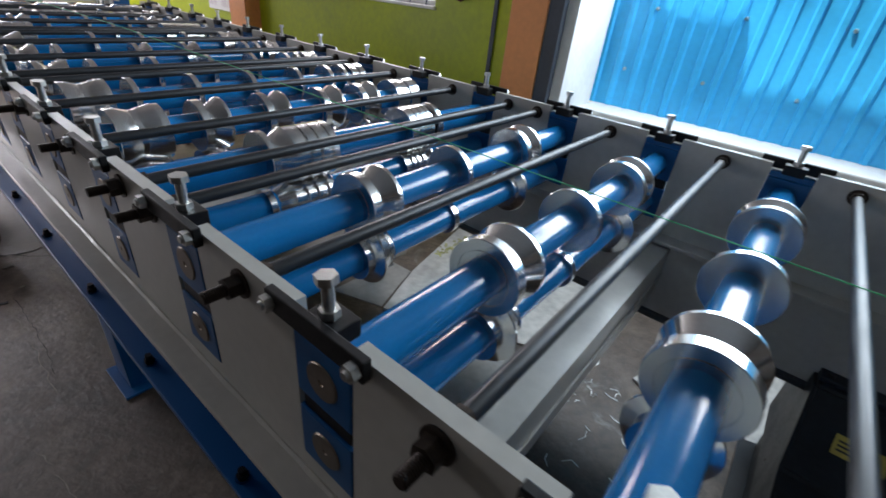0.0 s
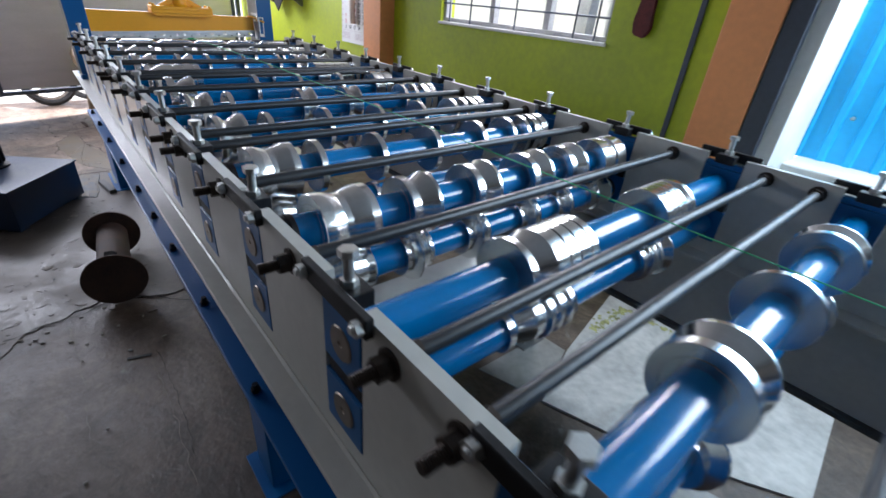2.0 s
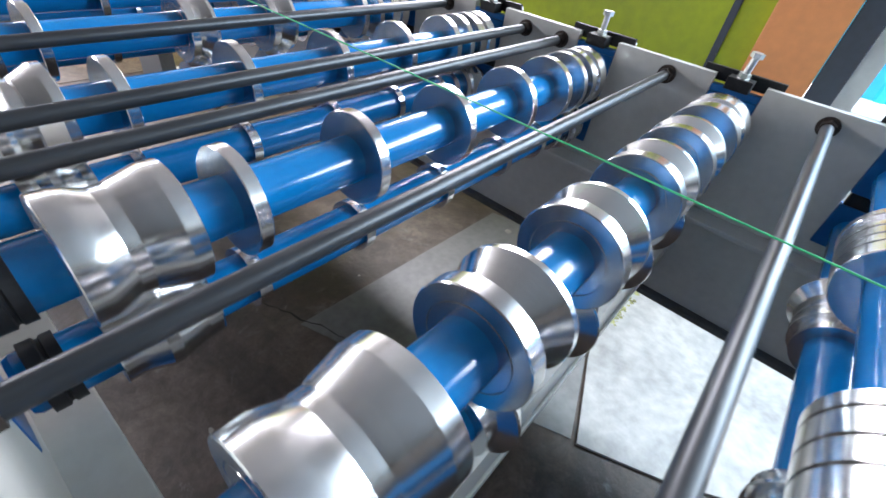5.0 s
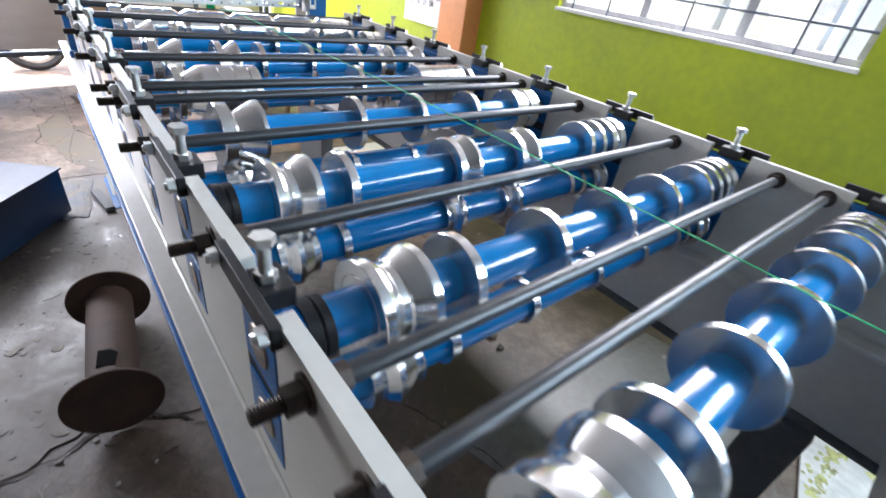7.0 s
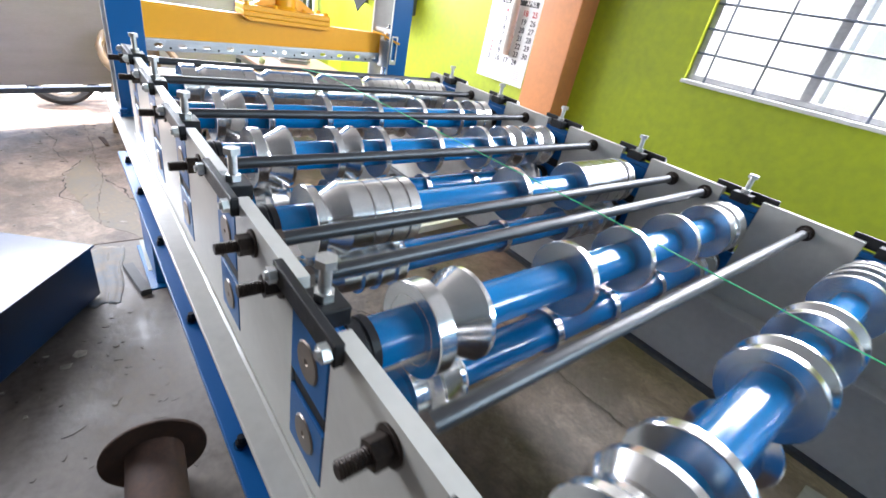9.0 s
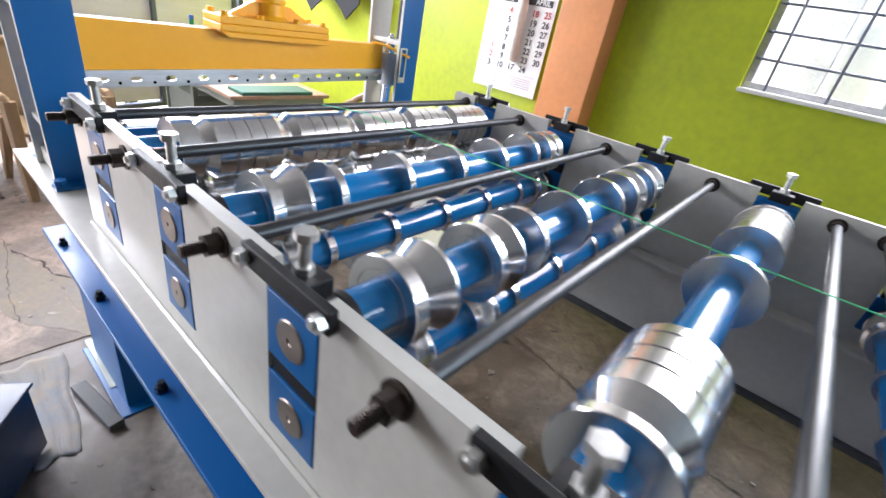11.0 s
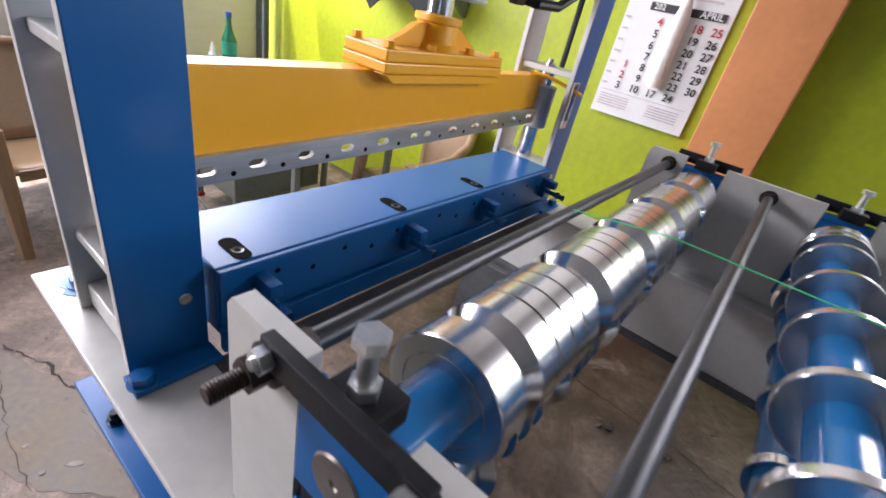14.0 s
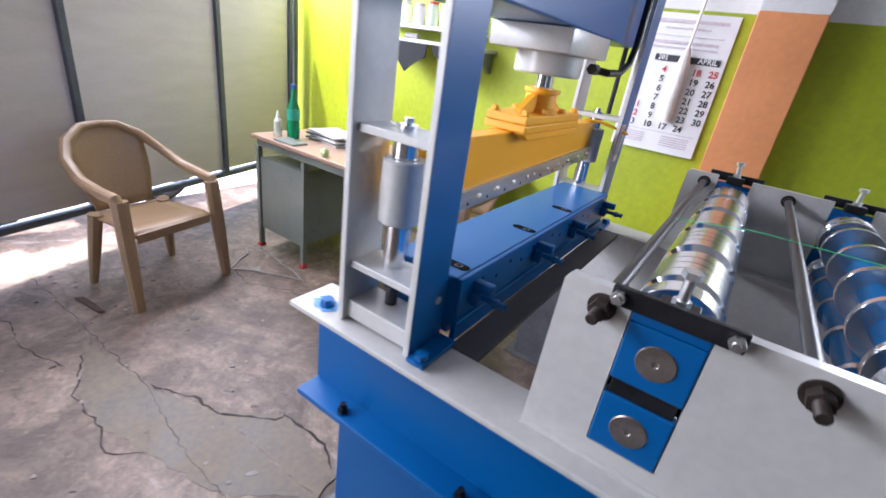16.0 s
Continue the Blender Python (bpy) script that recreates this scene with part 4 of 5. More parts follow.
# ---------------------------------------------------------------- on the wall
cal = empty("wall_calendar", -4.44, 2.41, 1.53, "large paper wall calendar open at April on the lime wall", "calendar")
b = B()
nseg = 10
strip = []
for i in range(nseg + 1):
    u = i / nseg
    z, y = 0.385 - 0.77 * u, -0.004 - 0.012 * u * u
    strip.append([b.verts.new(p) for p in ((-0.245, y, z), (0.245, y, z), (0.245, y + 0.001, z), (-0.245, y + 0.001, z))])
for p, q in zip(strip, strip[1:]):
    for k in range(4):
        b.faces.new((p[k], p[(k + 1) % 4], q[(k + 1) % 4], q[k]))
b.faces.new(strip[0])
b.faces.new(strip[-1])
part("sheet", b, PAPER, cal)


def cal_y(z):
    u = (0.385 - z) / 0.77
    return -0.004 - 0.012 * u * u - 0.006


def words(text, x, z, size, material, parent, name="print"):
    cu = bpy.data.curves.new(name, "FONT")
    cu.body, cu.size, cu.align_x, cu.align_y, cu.extrude, cu.offset = text, size, "CENTER", "CENTER", 0.0003, size * 0.018
    cu.resolution_u = 2
    tmp = bpy.data.objects.new(name, cu)
    scene.collection.objects.link(tmp)
    me = bpy.data.meshes.new_from_object(tmp.evaluated_get(bpy.context.evaluated_depsgraph_get()))
    bpy.data.objects.remove(tmp)
    me.materials.append(material)
    o = new(name, me)
    o.parent = parent
    o.matrix_basis = Matrix.Translation((x, cal_y(z), z)) @ Matrix.Rotation(radians(90), 4, "X")
    return o


def bar_print(x0, x1, z0, z1, material, name="print_bar"):
    bb_ = B()
    yb = cal_y((z0 + z1) / 2)
    box(bb_, x0, x1, yb - 0.0006, yb + 0.0004, z0, z1)
    return part(name, bb_, material, cal)


bar_print(-0.2, 0.2, 0.335, 0.352, PALEINK)
bar_print(-0.12, 0.12, 0.302, 0.312, PALEINK)
bar_print(-0.2, 0.2, 0.265, 0.269, PALEINK)
bar_print(-0.19, 0.18, 0.225, 0.24, PALEINK)
bar_print(-0.19, 0.18, 0.2, 0.21, PALEINK)
bar_print(-0.13, 0.22, 0.13, 0.165, INK)
words("APRIL", 0.155, 0.148, 0.04, PAPER, cal).location.y -= 0.0015
words("202", -0.085, 0.148, 0.036, PAPER, cal).location.y -= 0.0015
DAYS = [["", "4", "11", "18", "25"], ["", "5", "12", "19", "26"], ["", "6", "13", "20", "27"], ["", "7", "14", "21", "28"], ["1", "8", "15", "22", "29"], ["2", "9", "16", "23", "30"], ["3", "10", "17", "24", ""]]
for i, row in enumerate(DAYS):
    for j, txt in enumerate(row):
        if txt:
            red = i == 0 or txt in ("1", "2", "14")
            words(txt, -0.147 + 0.088 * j, 0.085 - 0.053 * i, 0.05, REDINK if red else INK, cal)
for i in range(7):
    bar_print(-0.232, -0.205, 0.08 - 0.053 * i, 0.09 - 0.053 * i, PALEINK)
bar_print(-0.22, 0.22, -0.268, -0.265, PALEINK)
for k in range(5):
    bar_print(-0.22, -0.06, -0.29 - 0.013 * k, -0.285 - 0.013 * k, PALEINK)
    bar_print(0.04, 0.2, -0.29 - 0.013 * k, -0.285 - 0.013 * k, PALEINK)

roll_w = empty("hanging_plastic_roll", -4.40, 2.36, 1.335, "rolled white plastic wrap hanging in front of the calendar", "plastic roll")
b = B()
lathe(b, [(0.0, 0.014), (0.0, 0.029), (0.03, 0.033), (0.12, 0.031), (0.25, 0.034), (0.33, 0.032), (0.37, 0.024), (0.41, 0.008)], 20, axis="z")
part("roll_body", b, [FOAM, FOAM], roll_w)
b = B()
tube(b, [(0, 0, 0.405), (0.005, 0.01, 0.6), (0.0, 0.03, 0.9)], 0.008, 8)
part("neck", b, FOAM, roll_w)

# shelf with jars on the far part of the wall
shelf = empty("wall_shelf", -6.15, 2.3, 1.57, "narrow wall shelf on brackets crowded with small white goods", "shelf")
b = B()
box(b, -0.48, 0.5, -0.12, 0.12, -0.012, 0.012, 0.003)
part("board", b, GREY, shelf)
b = B()
box(b, -0.48, 0.5, -0.12, 0.12, 0.085, 0.108, 0.003)
part("board", b, WHITEWALL, shelf)
for x in (-0.42, 0.46):
    b = B()
    prism(b, [(-0.11, -0.013), (0.12, -0.013), (0.12, -0.15), (0.1, -0.15)], x - 0.012, x + 0.012, "x")
    part("bracket", b, DESKGREY, shelf)
rng = random.Random(3)
for k in range(7):
    jar = empty("jar", -6.53 + 0.125 * k, 2.27, 1.678, "small clear and white jar standing on the wall shelf", "jar", "jars on the shelf")
    b = B()
    hh = rng.uniform(0.12, 0.2)
    lathe(b, [(0.0, 0.0), (0.0, 0.045), (hh * 0.8, 0.045), (hh * 0.9, 0.032)], 18, axis="z")
    part("body", b, [CLEARISH if k % 2 else PAPER] * 2, jar)
    b = B()
    lathe(b, [(hh * 0.9, 0.036), (hh, 0.036), (hh, 0.0)], 18, axis="z")
    part("lid", b, [REDINK if k % 3 == 0 else GREY] * 2, jar)
box_l = B()
lathe(box_l, [(0, 0.0), (0, 0.02), (0.12, 0.02), (0.12, 0.0)], 14, axis="x", m=Matrix.Translation((-6.4, 2.28, 1.603)))
tagged(part("roll_of_tape", box_l, [OFFWHITE, OFFWHITE]), "pale rolled paper lying on the lower shelf board", "roll")

# dark rags that hang from the shelf's front edge
RAG = mat("black_rag", (0.02, 0.022, 0.024), 0.9, vary=0.3, scale=20, fine=100, bump=0.3)
for x0, x1, tip in ((-6.48, -6.1, -6.3), (-6.06, -5.68, -5.84)):
    b = B()
    prism(b, [(x0, 1.557), (x1, 1.557), (x1 - 0.01, 1.47), (tip + 0.06, 1.4), (tip, 1.345), (tip - 0.07, 1.42), (x0 + 0.015, 1.5)], 2.168, 2.179)
    bmesh.ops.bevel(b, geom=list(b.edges), offset=0.003, segments=1, affect="EDGES")
    tagged(part("rag", b, RAG), "dark rag hanging in a point from the wall shelf", "rag", "rags on the shelf")

# ---------------------------------------------------------------- gate
gate = empty("sliding_gate", -7.33, 0.6, 0.30, "grey sheet metal gate with dark steel frame, standing off the floor", "gate")
G = Matrix.Rotation(radians(16), 4, "Z")
gate.matrix_basis = Matrix.Translation((-7.33, 0.6, 0.30)) @ G
GH = 1.52
for y0, y1 in ((-2.4, -1.30), (-1.26, -0.30), (-0.26, 0.82), (0.86, 1.70)):
    b = B()
    box(b, -0.012, 0.0, y0, y1, 0.04, GH - 0.03)
    part("panel", b, GATESHEET, gate)
for y in (-2.42, -1.28, -0.28, 0.84, 1.72):
    b = B()
    box(b, -0.03, 0.03, y - 0.02, y + 0.02, 0.0, GH, 0.003)
    part("upright", b, GATEFRAME, gate)
for z in (0.0, GH):
    b = B()
    box(b, -0.029, 0.029, -2.44, 1.74, z - 0.02, z + 0.02, 0.003)
    part("rail", b, GATEFRAME, gate)
b = B()
box(b, -0.02, 0.02, 1.78, 1.84, -0.3, 2.6, 0.004)
part("end_post", b, GATEFRAME, gate)
b = B()
box(b, -0.02, 0.02, -2.5, -2.46, -0.3, 2.6, 0.004)
part("end_post", b, GATEFRAME, gate)


# parked motorbikes seen under the gate
def motorbike(x, y, turn, z):
    e = empty("motorbike", x, y, z, "parked motorbike with dark tyres and silver engine outside the gate", "motorbike", "bikes outside the gate")
    e.rotation_euler = (0, 0, radians(turn))
    for wx in (-0.62, 0.62):
        wb = B()
        rings = []
        for i in range(28):
            a = 2 * math.pi * i / 28
            rings.append([wb.verts.new((wx + (0.255 + 0.045 * math.cos(q)) * math.cos(a), 0.045 * math.sin(q), 0.3 + (0.255 + 0.045 * math.cos(q)) * math.sin(a))) for q in [2 * math.pi * k / 8 for k in range(8)]])
        for i in range(28):
            for k in range(8):
                f2 = wb.faces.new((rings[i][k], rings[(i + 1) % 28][k], rings[(i + 1) % 28][(k + 1) % 8], rings[i][(k + 1) % 8]))
                f2.smooth = True
        wheel = part("tyre", wb, TYRE, e)
        wb = B()
        lathe(wb, [(-0.02, 0.2), (-0.02, 0.225), (0.02, 0.225), (0.02, 0.2)], 28, m=Matrix.Translation((wx, 0, 0.3)))
        for i in range(10):
            a = 2 * math.pi * i / 10
            tube(wb, [(wx, 0, 0.3), (wx + 0.21 * math.cos(a), 0, 0.3 + 0.21 * math.sin(a))], 0.004, 5)
        part("rim", wb, [ZINC, ZINC], wheel)
    fb_ = B()
    tube(fb_, [(-0.62, 0, 0.3), (-0.1, 0, 0.38), (0.25, 0, 0.45), (0.42, 0, 0.85), (0.62, 0.0, 0.3)], 0.025, 8)
    part("frame_tube", fb_, BLACK, e)
    fb_ = B()
    box(fb_, -0.12, 0.2, -0.12, 0.12, 0.25, 0.5, 0.03)
    part("engine", fb_, ZINC, e)
    fb_ = B()
    box(fb_, -0.05, 0.35, -0.11, 0.11, 0.66, 0.85, 0.05)
    part("fuel_tank", fb_, DEEPBLUE, e)
    fb_ = B()
    box(fb_, -0.65, -0.05, -0.1, 0.1, 0.68, 0.77, 0.03)
    part("saddle", fb_, BLACK, e)
    fb_ = B()
    tube(fb_, [(-0.7, 0.14, 0.22), (-0.2, 0.15, 0.2), (0.15, 0.14, 0.3)], 0.035, 10)
    part("exhaust", fb_, ZINC, e)


motorbike(-7.82, 0.42, 100, 0.0)
motorbike(-8.55, -0.35, 97, -0.125)


# ---------------------------------------------------------------- furniture
def plastic_chair(x, y, turn, label):
    e = empty("plastic_chair", x, y, 0.0, label, "chair", "plastic chairs")
    e.rotation_euler = (0, 0, radians(turn))
    # it faces its own +x
    cb_ = B()
    n1, n2 = 9, 9
    grid = []
    for i in range(n1):
        u = i / (n1 - 1)
        row = []
        for j in range(n2):
            v = j / (n2 - 1) * 2 - 1
            xx = -0.2 + 0.43 * u
            yy = v * (0.2 + 0.04 * u)
            zz = 0.425 + 0.02 * u - 0.02 * (1 - v * v) * math.sin(math.pi * min(1, u * 1.1)) - 0.025 * max(0, u - 0.85) / 0.15
            row.append(cb_.verts.new((xx, yy, zz)))
        grid.append(row)
    for i in range(n1 - 1):
        for j in range(n2 - 1):
            f2 = cb_.faces.new((grid[i][j], grid[i + 1][j], grid[i + 1][j + 1], grid[i][j + 1]))
            f2.smooth = True
    o = part("seat", cb_, PLASTIC, e)
    md = o.modifiers.new("thickness", "SOLIDIFY")
    md.thickness, md.offset = 0.012, -1
    cb_ = B()
    box(cb_, 0.215, 0.232, -0.225, 0.225, 0.375, 0.43, 0.006)
    part("apron", cb_, PLASTIC, e)
    # curved back with wrap-round rim
    cb_ = B()
    grid = []
    for i in range(9):
        u = i / 8
        row = []
        for j in range(11):
            v = j / 10 * 2 - 1
            half = 0.16 + 0.045 * u + 0.02 * math.sin(math.pi * u)
            yy = v * half
            xx = -0.2 - 0.142 * u + 0.055 * u * v * v
            zz = 0.43 + u * (0.45 - 0.065 * v * v)
            row.append(cb_.verts.new((xx, yy, zz)))
        grid.append(row)
    for i in range(8):
        for j in range(10):
            f2 = cb_.faces.new((grid[i][j], grid[i + 1][j], grid[i + 1][j + 1], grid[i][j + 1]))
            f2.smooth = True
    o = part("backrest", cb_, PLASTIC, e)
    md = o.modifiers.new("thickness", "SOLIDIFY")
    md.thickness = 0.01
    for sgn in (-1, 1):
        cb_ = B()
        tube(cb_, [(-0.345, 0.0, 0.885), (-0.335, sgn * 0.1, 0.875), (-0.29, sgn * 0.2, 0.82), (-0.2, sgn * 0.262, 0.74), (-0.06, sgn * 0.285, 0.67), (0.1, sgn * 0.29, 0.645), (0.2, sgn * 0.285, 0.635), (0.225, sgn * 0.28, 0.60)],
             [0.024, 0.026, 0.028, 0.029, 0.029, 0.03, 0.03, 0.022], 12)
        part("armrest", cb_, PLASTIC, e)
        for fx, fy, tx, ty, tz, r0, r1 in ((0.26, 0.29, 0.205, 0.272, 0.625, 0.03, 0.042), (-0.2, 0.25, -0.15, 0.2, 0.44, 0.022, 0.038)):
            cb_ = B()
            tube(cb_, [(fx, sgn * fy, 0.0), ((fx + tx) / 2, sgn * (fy + ty) / 2, tz / 2), (tx, sgn * ty, tz)], [r0, (r0 + r1) / 2 + 0.004, r1], 8)
            part("leg", cb_, PLASTIC, e)
    return e


plastic_chair(-6.66, 0.40, 11, "brown moulded plastic armchair with curved armrests facing the press")
plastic_chair(-5.55, 2.0, -100, "brown moulded plastic armchair standing behind the press")

desk = empty("office_desk", -6.15, 1.49, 0.0, "grey-green steel desk with a worn brown top and drawer cabinet", "desk")
b = B()
box(b, -0.575, 0.575, -0.37, 0.37, 0.82, 0.845, 0.004)
part("desktop", b, DESKTOP, desk)
b = B()
box(b, -0.55, 0.55, -0.34, 0.34, 0.765, 0.8195, 0.003)
part("apron", b, DESKGREY, desk)
b = B()
box(b, -0.52, -0.085, -0.335, 0.3, 0.16, 0.69, 0.004)
part("cabinet", b, DESKGREY, desk, "grey-green drawer cabinet")
b = B()
box(b, -0.0845, -0.0825, -0.31, 0.28, 0.19, 0.66, 0.002)
part("cabinet_side", b, DESKGREY, desk)
for x in (-0.54, -0.06, 0.54):
    for y in (-0.33, 0.33):
        b = B()
        box(b, x - 0.017, x + 0.017, y - 0.017, y + 0.017, 0.03, 0.7645, 0.003)
        part("leg", b, DESKGREY, desk)
        b = B()
        box(b, x - 0.022, x + 0.022, y - 0.022, y + 0.022, 0.0, 0.0295, 0.004)
        part("leg_cap", b, REDINK, desk, "faded red rubber cap")

DZ = 0.845
bottle = empty("drink_bottle", -6.5, 1.3, DZ, "green plastic soft drink bottle with a pale printed label", "bottle")
b = B()
lathe(b, [(0.0, 0.0), (0.0, 0.034), (0.012, 0.042), (0.1, 0.042), (0.12, 0.038), (0.14, 0.042), (0.2, 0.041), (0.25, 0.024), (0.285, 0.015), (0.335, 0.015)], 24, axis="z")
part("body", b, [GLASSGREEN, GLASSGREEN], bottle)
b = B()
lathe(b, [(0.125, 0.0428), (0.198, 0.0428)], 24, axis="z")
part("label_band", b, [mat("bottle_label", (0.02, 0.35, 0.22), 0.4), PAPER], bottle, "green and white printed band")
b = B()
lathe(b, [(0.325, 0.0172), (0.352, 0.0172), (0.352, 0.0)], 18, axis="z")
part("cap", b, [mat("blue_cap", (0.02, 0.08, 0.35), 0.4)] * 2, bottle, "dark blue screw cap")
bottle2 = empty("glue_bottle", -6.6, 1.25, DZ, "small clear squeeze bottle with a nozzle", "bottle")
b = B()
lathe(b, [(0.0, 0.0), (0.0, 0.028), (0.1, 0.028), (0.12, 0.012)], 20, axis="z")
part("body", b, [CLEARISH, CLEARISH], bottle2)
b = B()
lathe(b, [(0.118, 0.014), (0.135, 0.012), (0.17, 0.004), (0.17, 0)], 16, axis="z")
part("nozzle", b, [PAPER, PAPER], bottle2)
pile = empty("paper_pile", -6.32, 1.52, DZ, "pile of files and papers with a clipboard on the desk", "papers")
rng = random.Random(8)
for k in range(5):
    b = B()
    box(b, -0.17, 0.17, -0.12, 0.12, 0.0125 * k, 0.0125 * k + 0.011, 0.001, Matrix.Rotation(rng.uniform(-0.2, 0.2), 4, "Z"))
    part("folder", b, (OFFWHITE, DESKGREY, PAPER, INK, OFFWHITE)[k], pile)
pad = B()
box(pad, -6.5, -6.3, 1.14, 1.26, DZ, DZ + 0.012, 0.002)
tagged(part("notebook", pad, DESKGREY), "grey notebook lying on the desk edge", "notebook")
crumple = B()
bmesh.ops.create_icosphere(crumple, subdivisions=2, radius=0.028)
for v in crumple.verts:
    v.co *= 1 + 0.3 * noise.noise(v.co * 60)
bmesh.ops.translate(crumple, verts=crumple.verts, vec=(-6.03, 1.17, DZ + 0.024))
tagged(part("crumpled_paper", crumple, mat("pale_green_paper", (0.5, 0.6, 0.3), 0.7)), "crumpled pale green paper on the desk", "paper")

slab = B()
box(slab, -5.78, -5.58, 1.2, 1.72, DZ, DZ + 0.022, 0.004)
tagged(part("file_box", slab, mat("dark_green_card", (0.02, 0.11, 0.08), 0.6, vary=0.2, scale=6, fine=60)), "flat dark green file box on the desk end", "file box")

# ---------------------------------------------------------------- on the floor
spool = empty("rusty_flanged_pipe", -2.78, -0.175, 0.005, "rusty brown pipe piece with round end flanges lying on the floor", "pipe")
spool.rotation_euler = (0, 0, radians(-6))
b = B()
lathe(b, [(-0.288, 0.07), (-0.288, 0.082), (0.288, 0.082), (0.288, 0.07), (-0.288, 0.07)], 36, m=Matrix.Translation((0, 0, 0.15)), axis="x")
part("pipe", b, [RUST, RUST], spool)
for x0 in (-0.301, 0.289):
    b = B()
    lathe(b, [(x0, 0.0), (x0, 0.147), (x0 + 0.003, 0.15), (x0 + 0.009, 0.15), (x0 + 0.012, 0.147), (x0 + 0.012, 0.0)], 44, m=Matrix.Translation((0, 0, 0.15)), axis="x")
    part("flange", b, [RUST, RUST], spool, "round rusty end flange")
b = B()
prism(b, [(0.11, -0.028), (0.19, -0.034), (0.2, 0.02), (0.14, 0.03), (0.115, 0.01)], 0.22, 0.2335, "z")
part("torn_hole", b, DARKHOLE, spool, "dark torn hole in the pipe")

tank = empty("hydraulic_tank", -4.16, -0.68, 0.005, "dark blue steel hydraulic tank with a motor on its lid", "tank")
tank.rotation_euler = (0, 0, radians(-36))
b = B()
box(b, -0.34, 0.34, -0.34, 0.34, 0.02, 0.285, 0.006)
part("body", b, DEEPBLUE, tank)
b = B()
box(b, -0.35, 0.35, -0.35, 0.35, 0.286, 0.297, 0.003)
part("lid", b, DEEPBLUE, tank)
for x in (-0.28, 0.28):
    for y in (-0.28, 0.28):
        b = B()
        box(b, x - 0.04, x + 0.04, y - 0.04, y + 0.04, 0.0, 0.0195)
        part("foot", b, DEEPBLUE, tank)
b = B()
lathe(b, [(0.298, 0.13), (0.31, 0.13), (0.312, 0.1), (0.5, 0.1), (0.505, 0.09), (0.54, 0.085), (0.545, 0.0)], 32, m=Matrix.Translation((-0.1, -0.1, 0)), axis="z")
for k in range(16):
    a = 2 * math.pi * k / 16
    box(b, 0.1, 0.115, -0.003, 0.003, 0.33, 0.49, 0, Matrix.Translation((-0.1, -0.1, 0)) @ Matrix.Rotation(a, 4, "Z"))
part("motor", b, [BLACK, BLACK], tank, "black finned electric motor")


def flat_thing(name, pts, thick, material, label, category, z=0.001):
    fb2 = B()
    vs2 = prism(fb2, pts, z, z + thick, "z")
    cx, cy = sum(p[0] for p in pts) / len(pts), sum(p[1] for p in pts) / len(pts)
    bmesh.ops.translate(fb2, verts=fb2.verts, vec=(-cx, -cy, 0))
    o = tagged(part(name, fb2, material), label, category)
    o.location = (cx, cy, 0)
    return o


flat_thing("white_board", [(-0.93, 2.27), (-0.5, 2.275), (0.08, 2.3), (0.29, 2.31), (0.345, 1.65), (0.09, 1.5), (-0.32, 1.285), (-0.62, 1.18), (-0.77, 1.58)], 0.012, OFFWHITE, "dusty off-white board lying on the floor under the machine", "board")
flat_thing("tin_sheet", [(-0.3, 1.25), (0.35, 1.45), (0.42, 0.95), (-0.28, 0.8)], 0.004, PALESHEET, "dull grey tin sheet lying on the floor", "sheet", 0.002)
flat_thing("pale_board", [(0.63, 1.70), (0.775, 2.28), (0.98, 2.32), (0.84, 1.58)], 0.012, OFFWHITE, "pale board lying on the floor near the motor", "board")
flat_thing("dark_sheet", [(-1.74, 0.8), (-1.09, 1.0), (-0.95, 1.7), (-1.3, 2.22), (-1.7, 2.15)], 0.003, SHEETMETAL, "dull grey tin sheet lying on the floor under the rollers", "sheet", 0.002)
flat_thing("grey_sheet", [(-0.95, 1.08), (-0.645, 1.185), (-0.778, 1.57), (-0.94, 1.56)], 0.004, PALESHEET, "dull grey tin sheet lying on the floor beside the board", "sheet", 0.002)
flat_thing("sticker", [(-1.30, 1.05), (-1.27, 1.105), (-1.195, 1.082), (-1.21, 1.015)], 0.001, STICKER, "small yellow paper sticker on the tin sheet", "sticker", 0.0055)


b = B()
prism(b, [(-0.17, 0.0), (-0.17, 0.055), (0.17, 0.055), (0.17, 0.0), (0.163, 0.0), (0.163, 0.048), (-0.163, 0.048), (-0.163, 0.0)], -0.35, 0.35)
chan = tagged(part("steel_channel", b, GREY), "light grey painted steel channel offcut lying on the floor", "channel")
chan.matrix_basis = Matrix.Translation((-4.47, 1.95, 0.0005)) @ Matrix.Rotation(radians(3), 4, "Z")


# broken upper layer of the floor, left of the machine
def ragged(points, step, jitter, seed):
    r_ = random.Random(seed)
    out = []
    for (x0, y0), (x1, y1) in zip(points, points[1:] + points[:1]):
        k = max(1, int(math.hypot(x1 - x0, y1 - y0) / step))
        for i in range(k):
            out.append((x0 + (x1 - x0) * i / k + r_.uniform(-jitter, jitter), y0 + (y1 - y0) * i / k + r_.uniform(-jitter, jitter)))
    return out


def layer(points, thick, seed, label, material=SCREED):
    lb = B()
    prism(lb, ragged(points, 0.035, 0.012, seed), 0.0008, thick, "z")
    bmesh.ops.triangulate(lb, faces=[f_ for f_ in lb.faces if len(f_.verts) > 4])
    return tagged(part("floor_layer", lb, material), label, "floor", kind="structure")


layer([(-2.24, -0.75), (-2.44, -0.61), (-2.50, -0.45), (-2.57, -0.27), (-2.43, 0.02), (-2.48, 0.12), (-4.75, 0.13), (-4.8, -1.1), (-4.2, -2.1), (-2.3, -2.2), (-2.0, -1.4)], 0.005, 21,
      "flaking grey floor screed with a ragged broken edge")

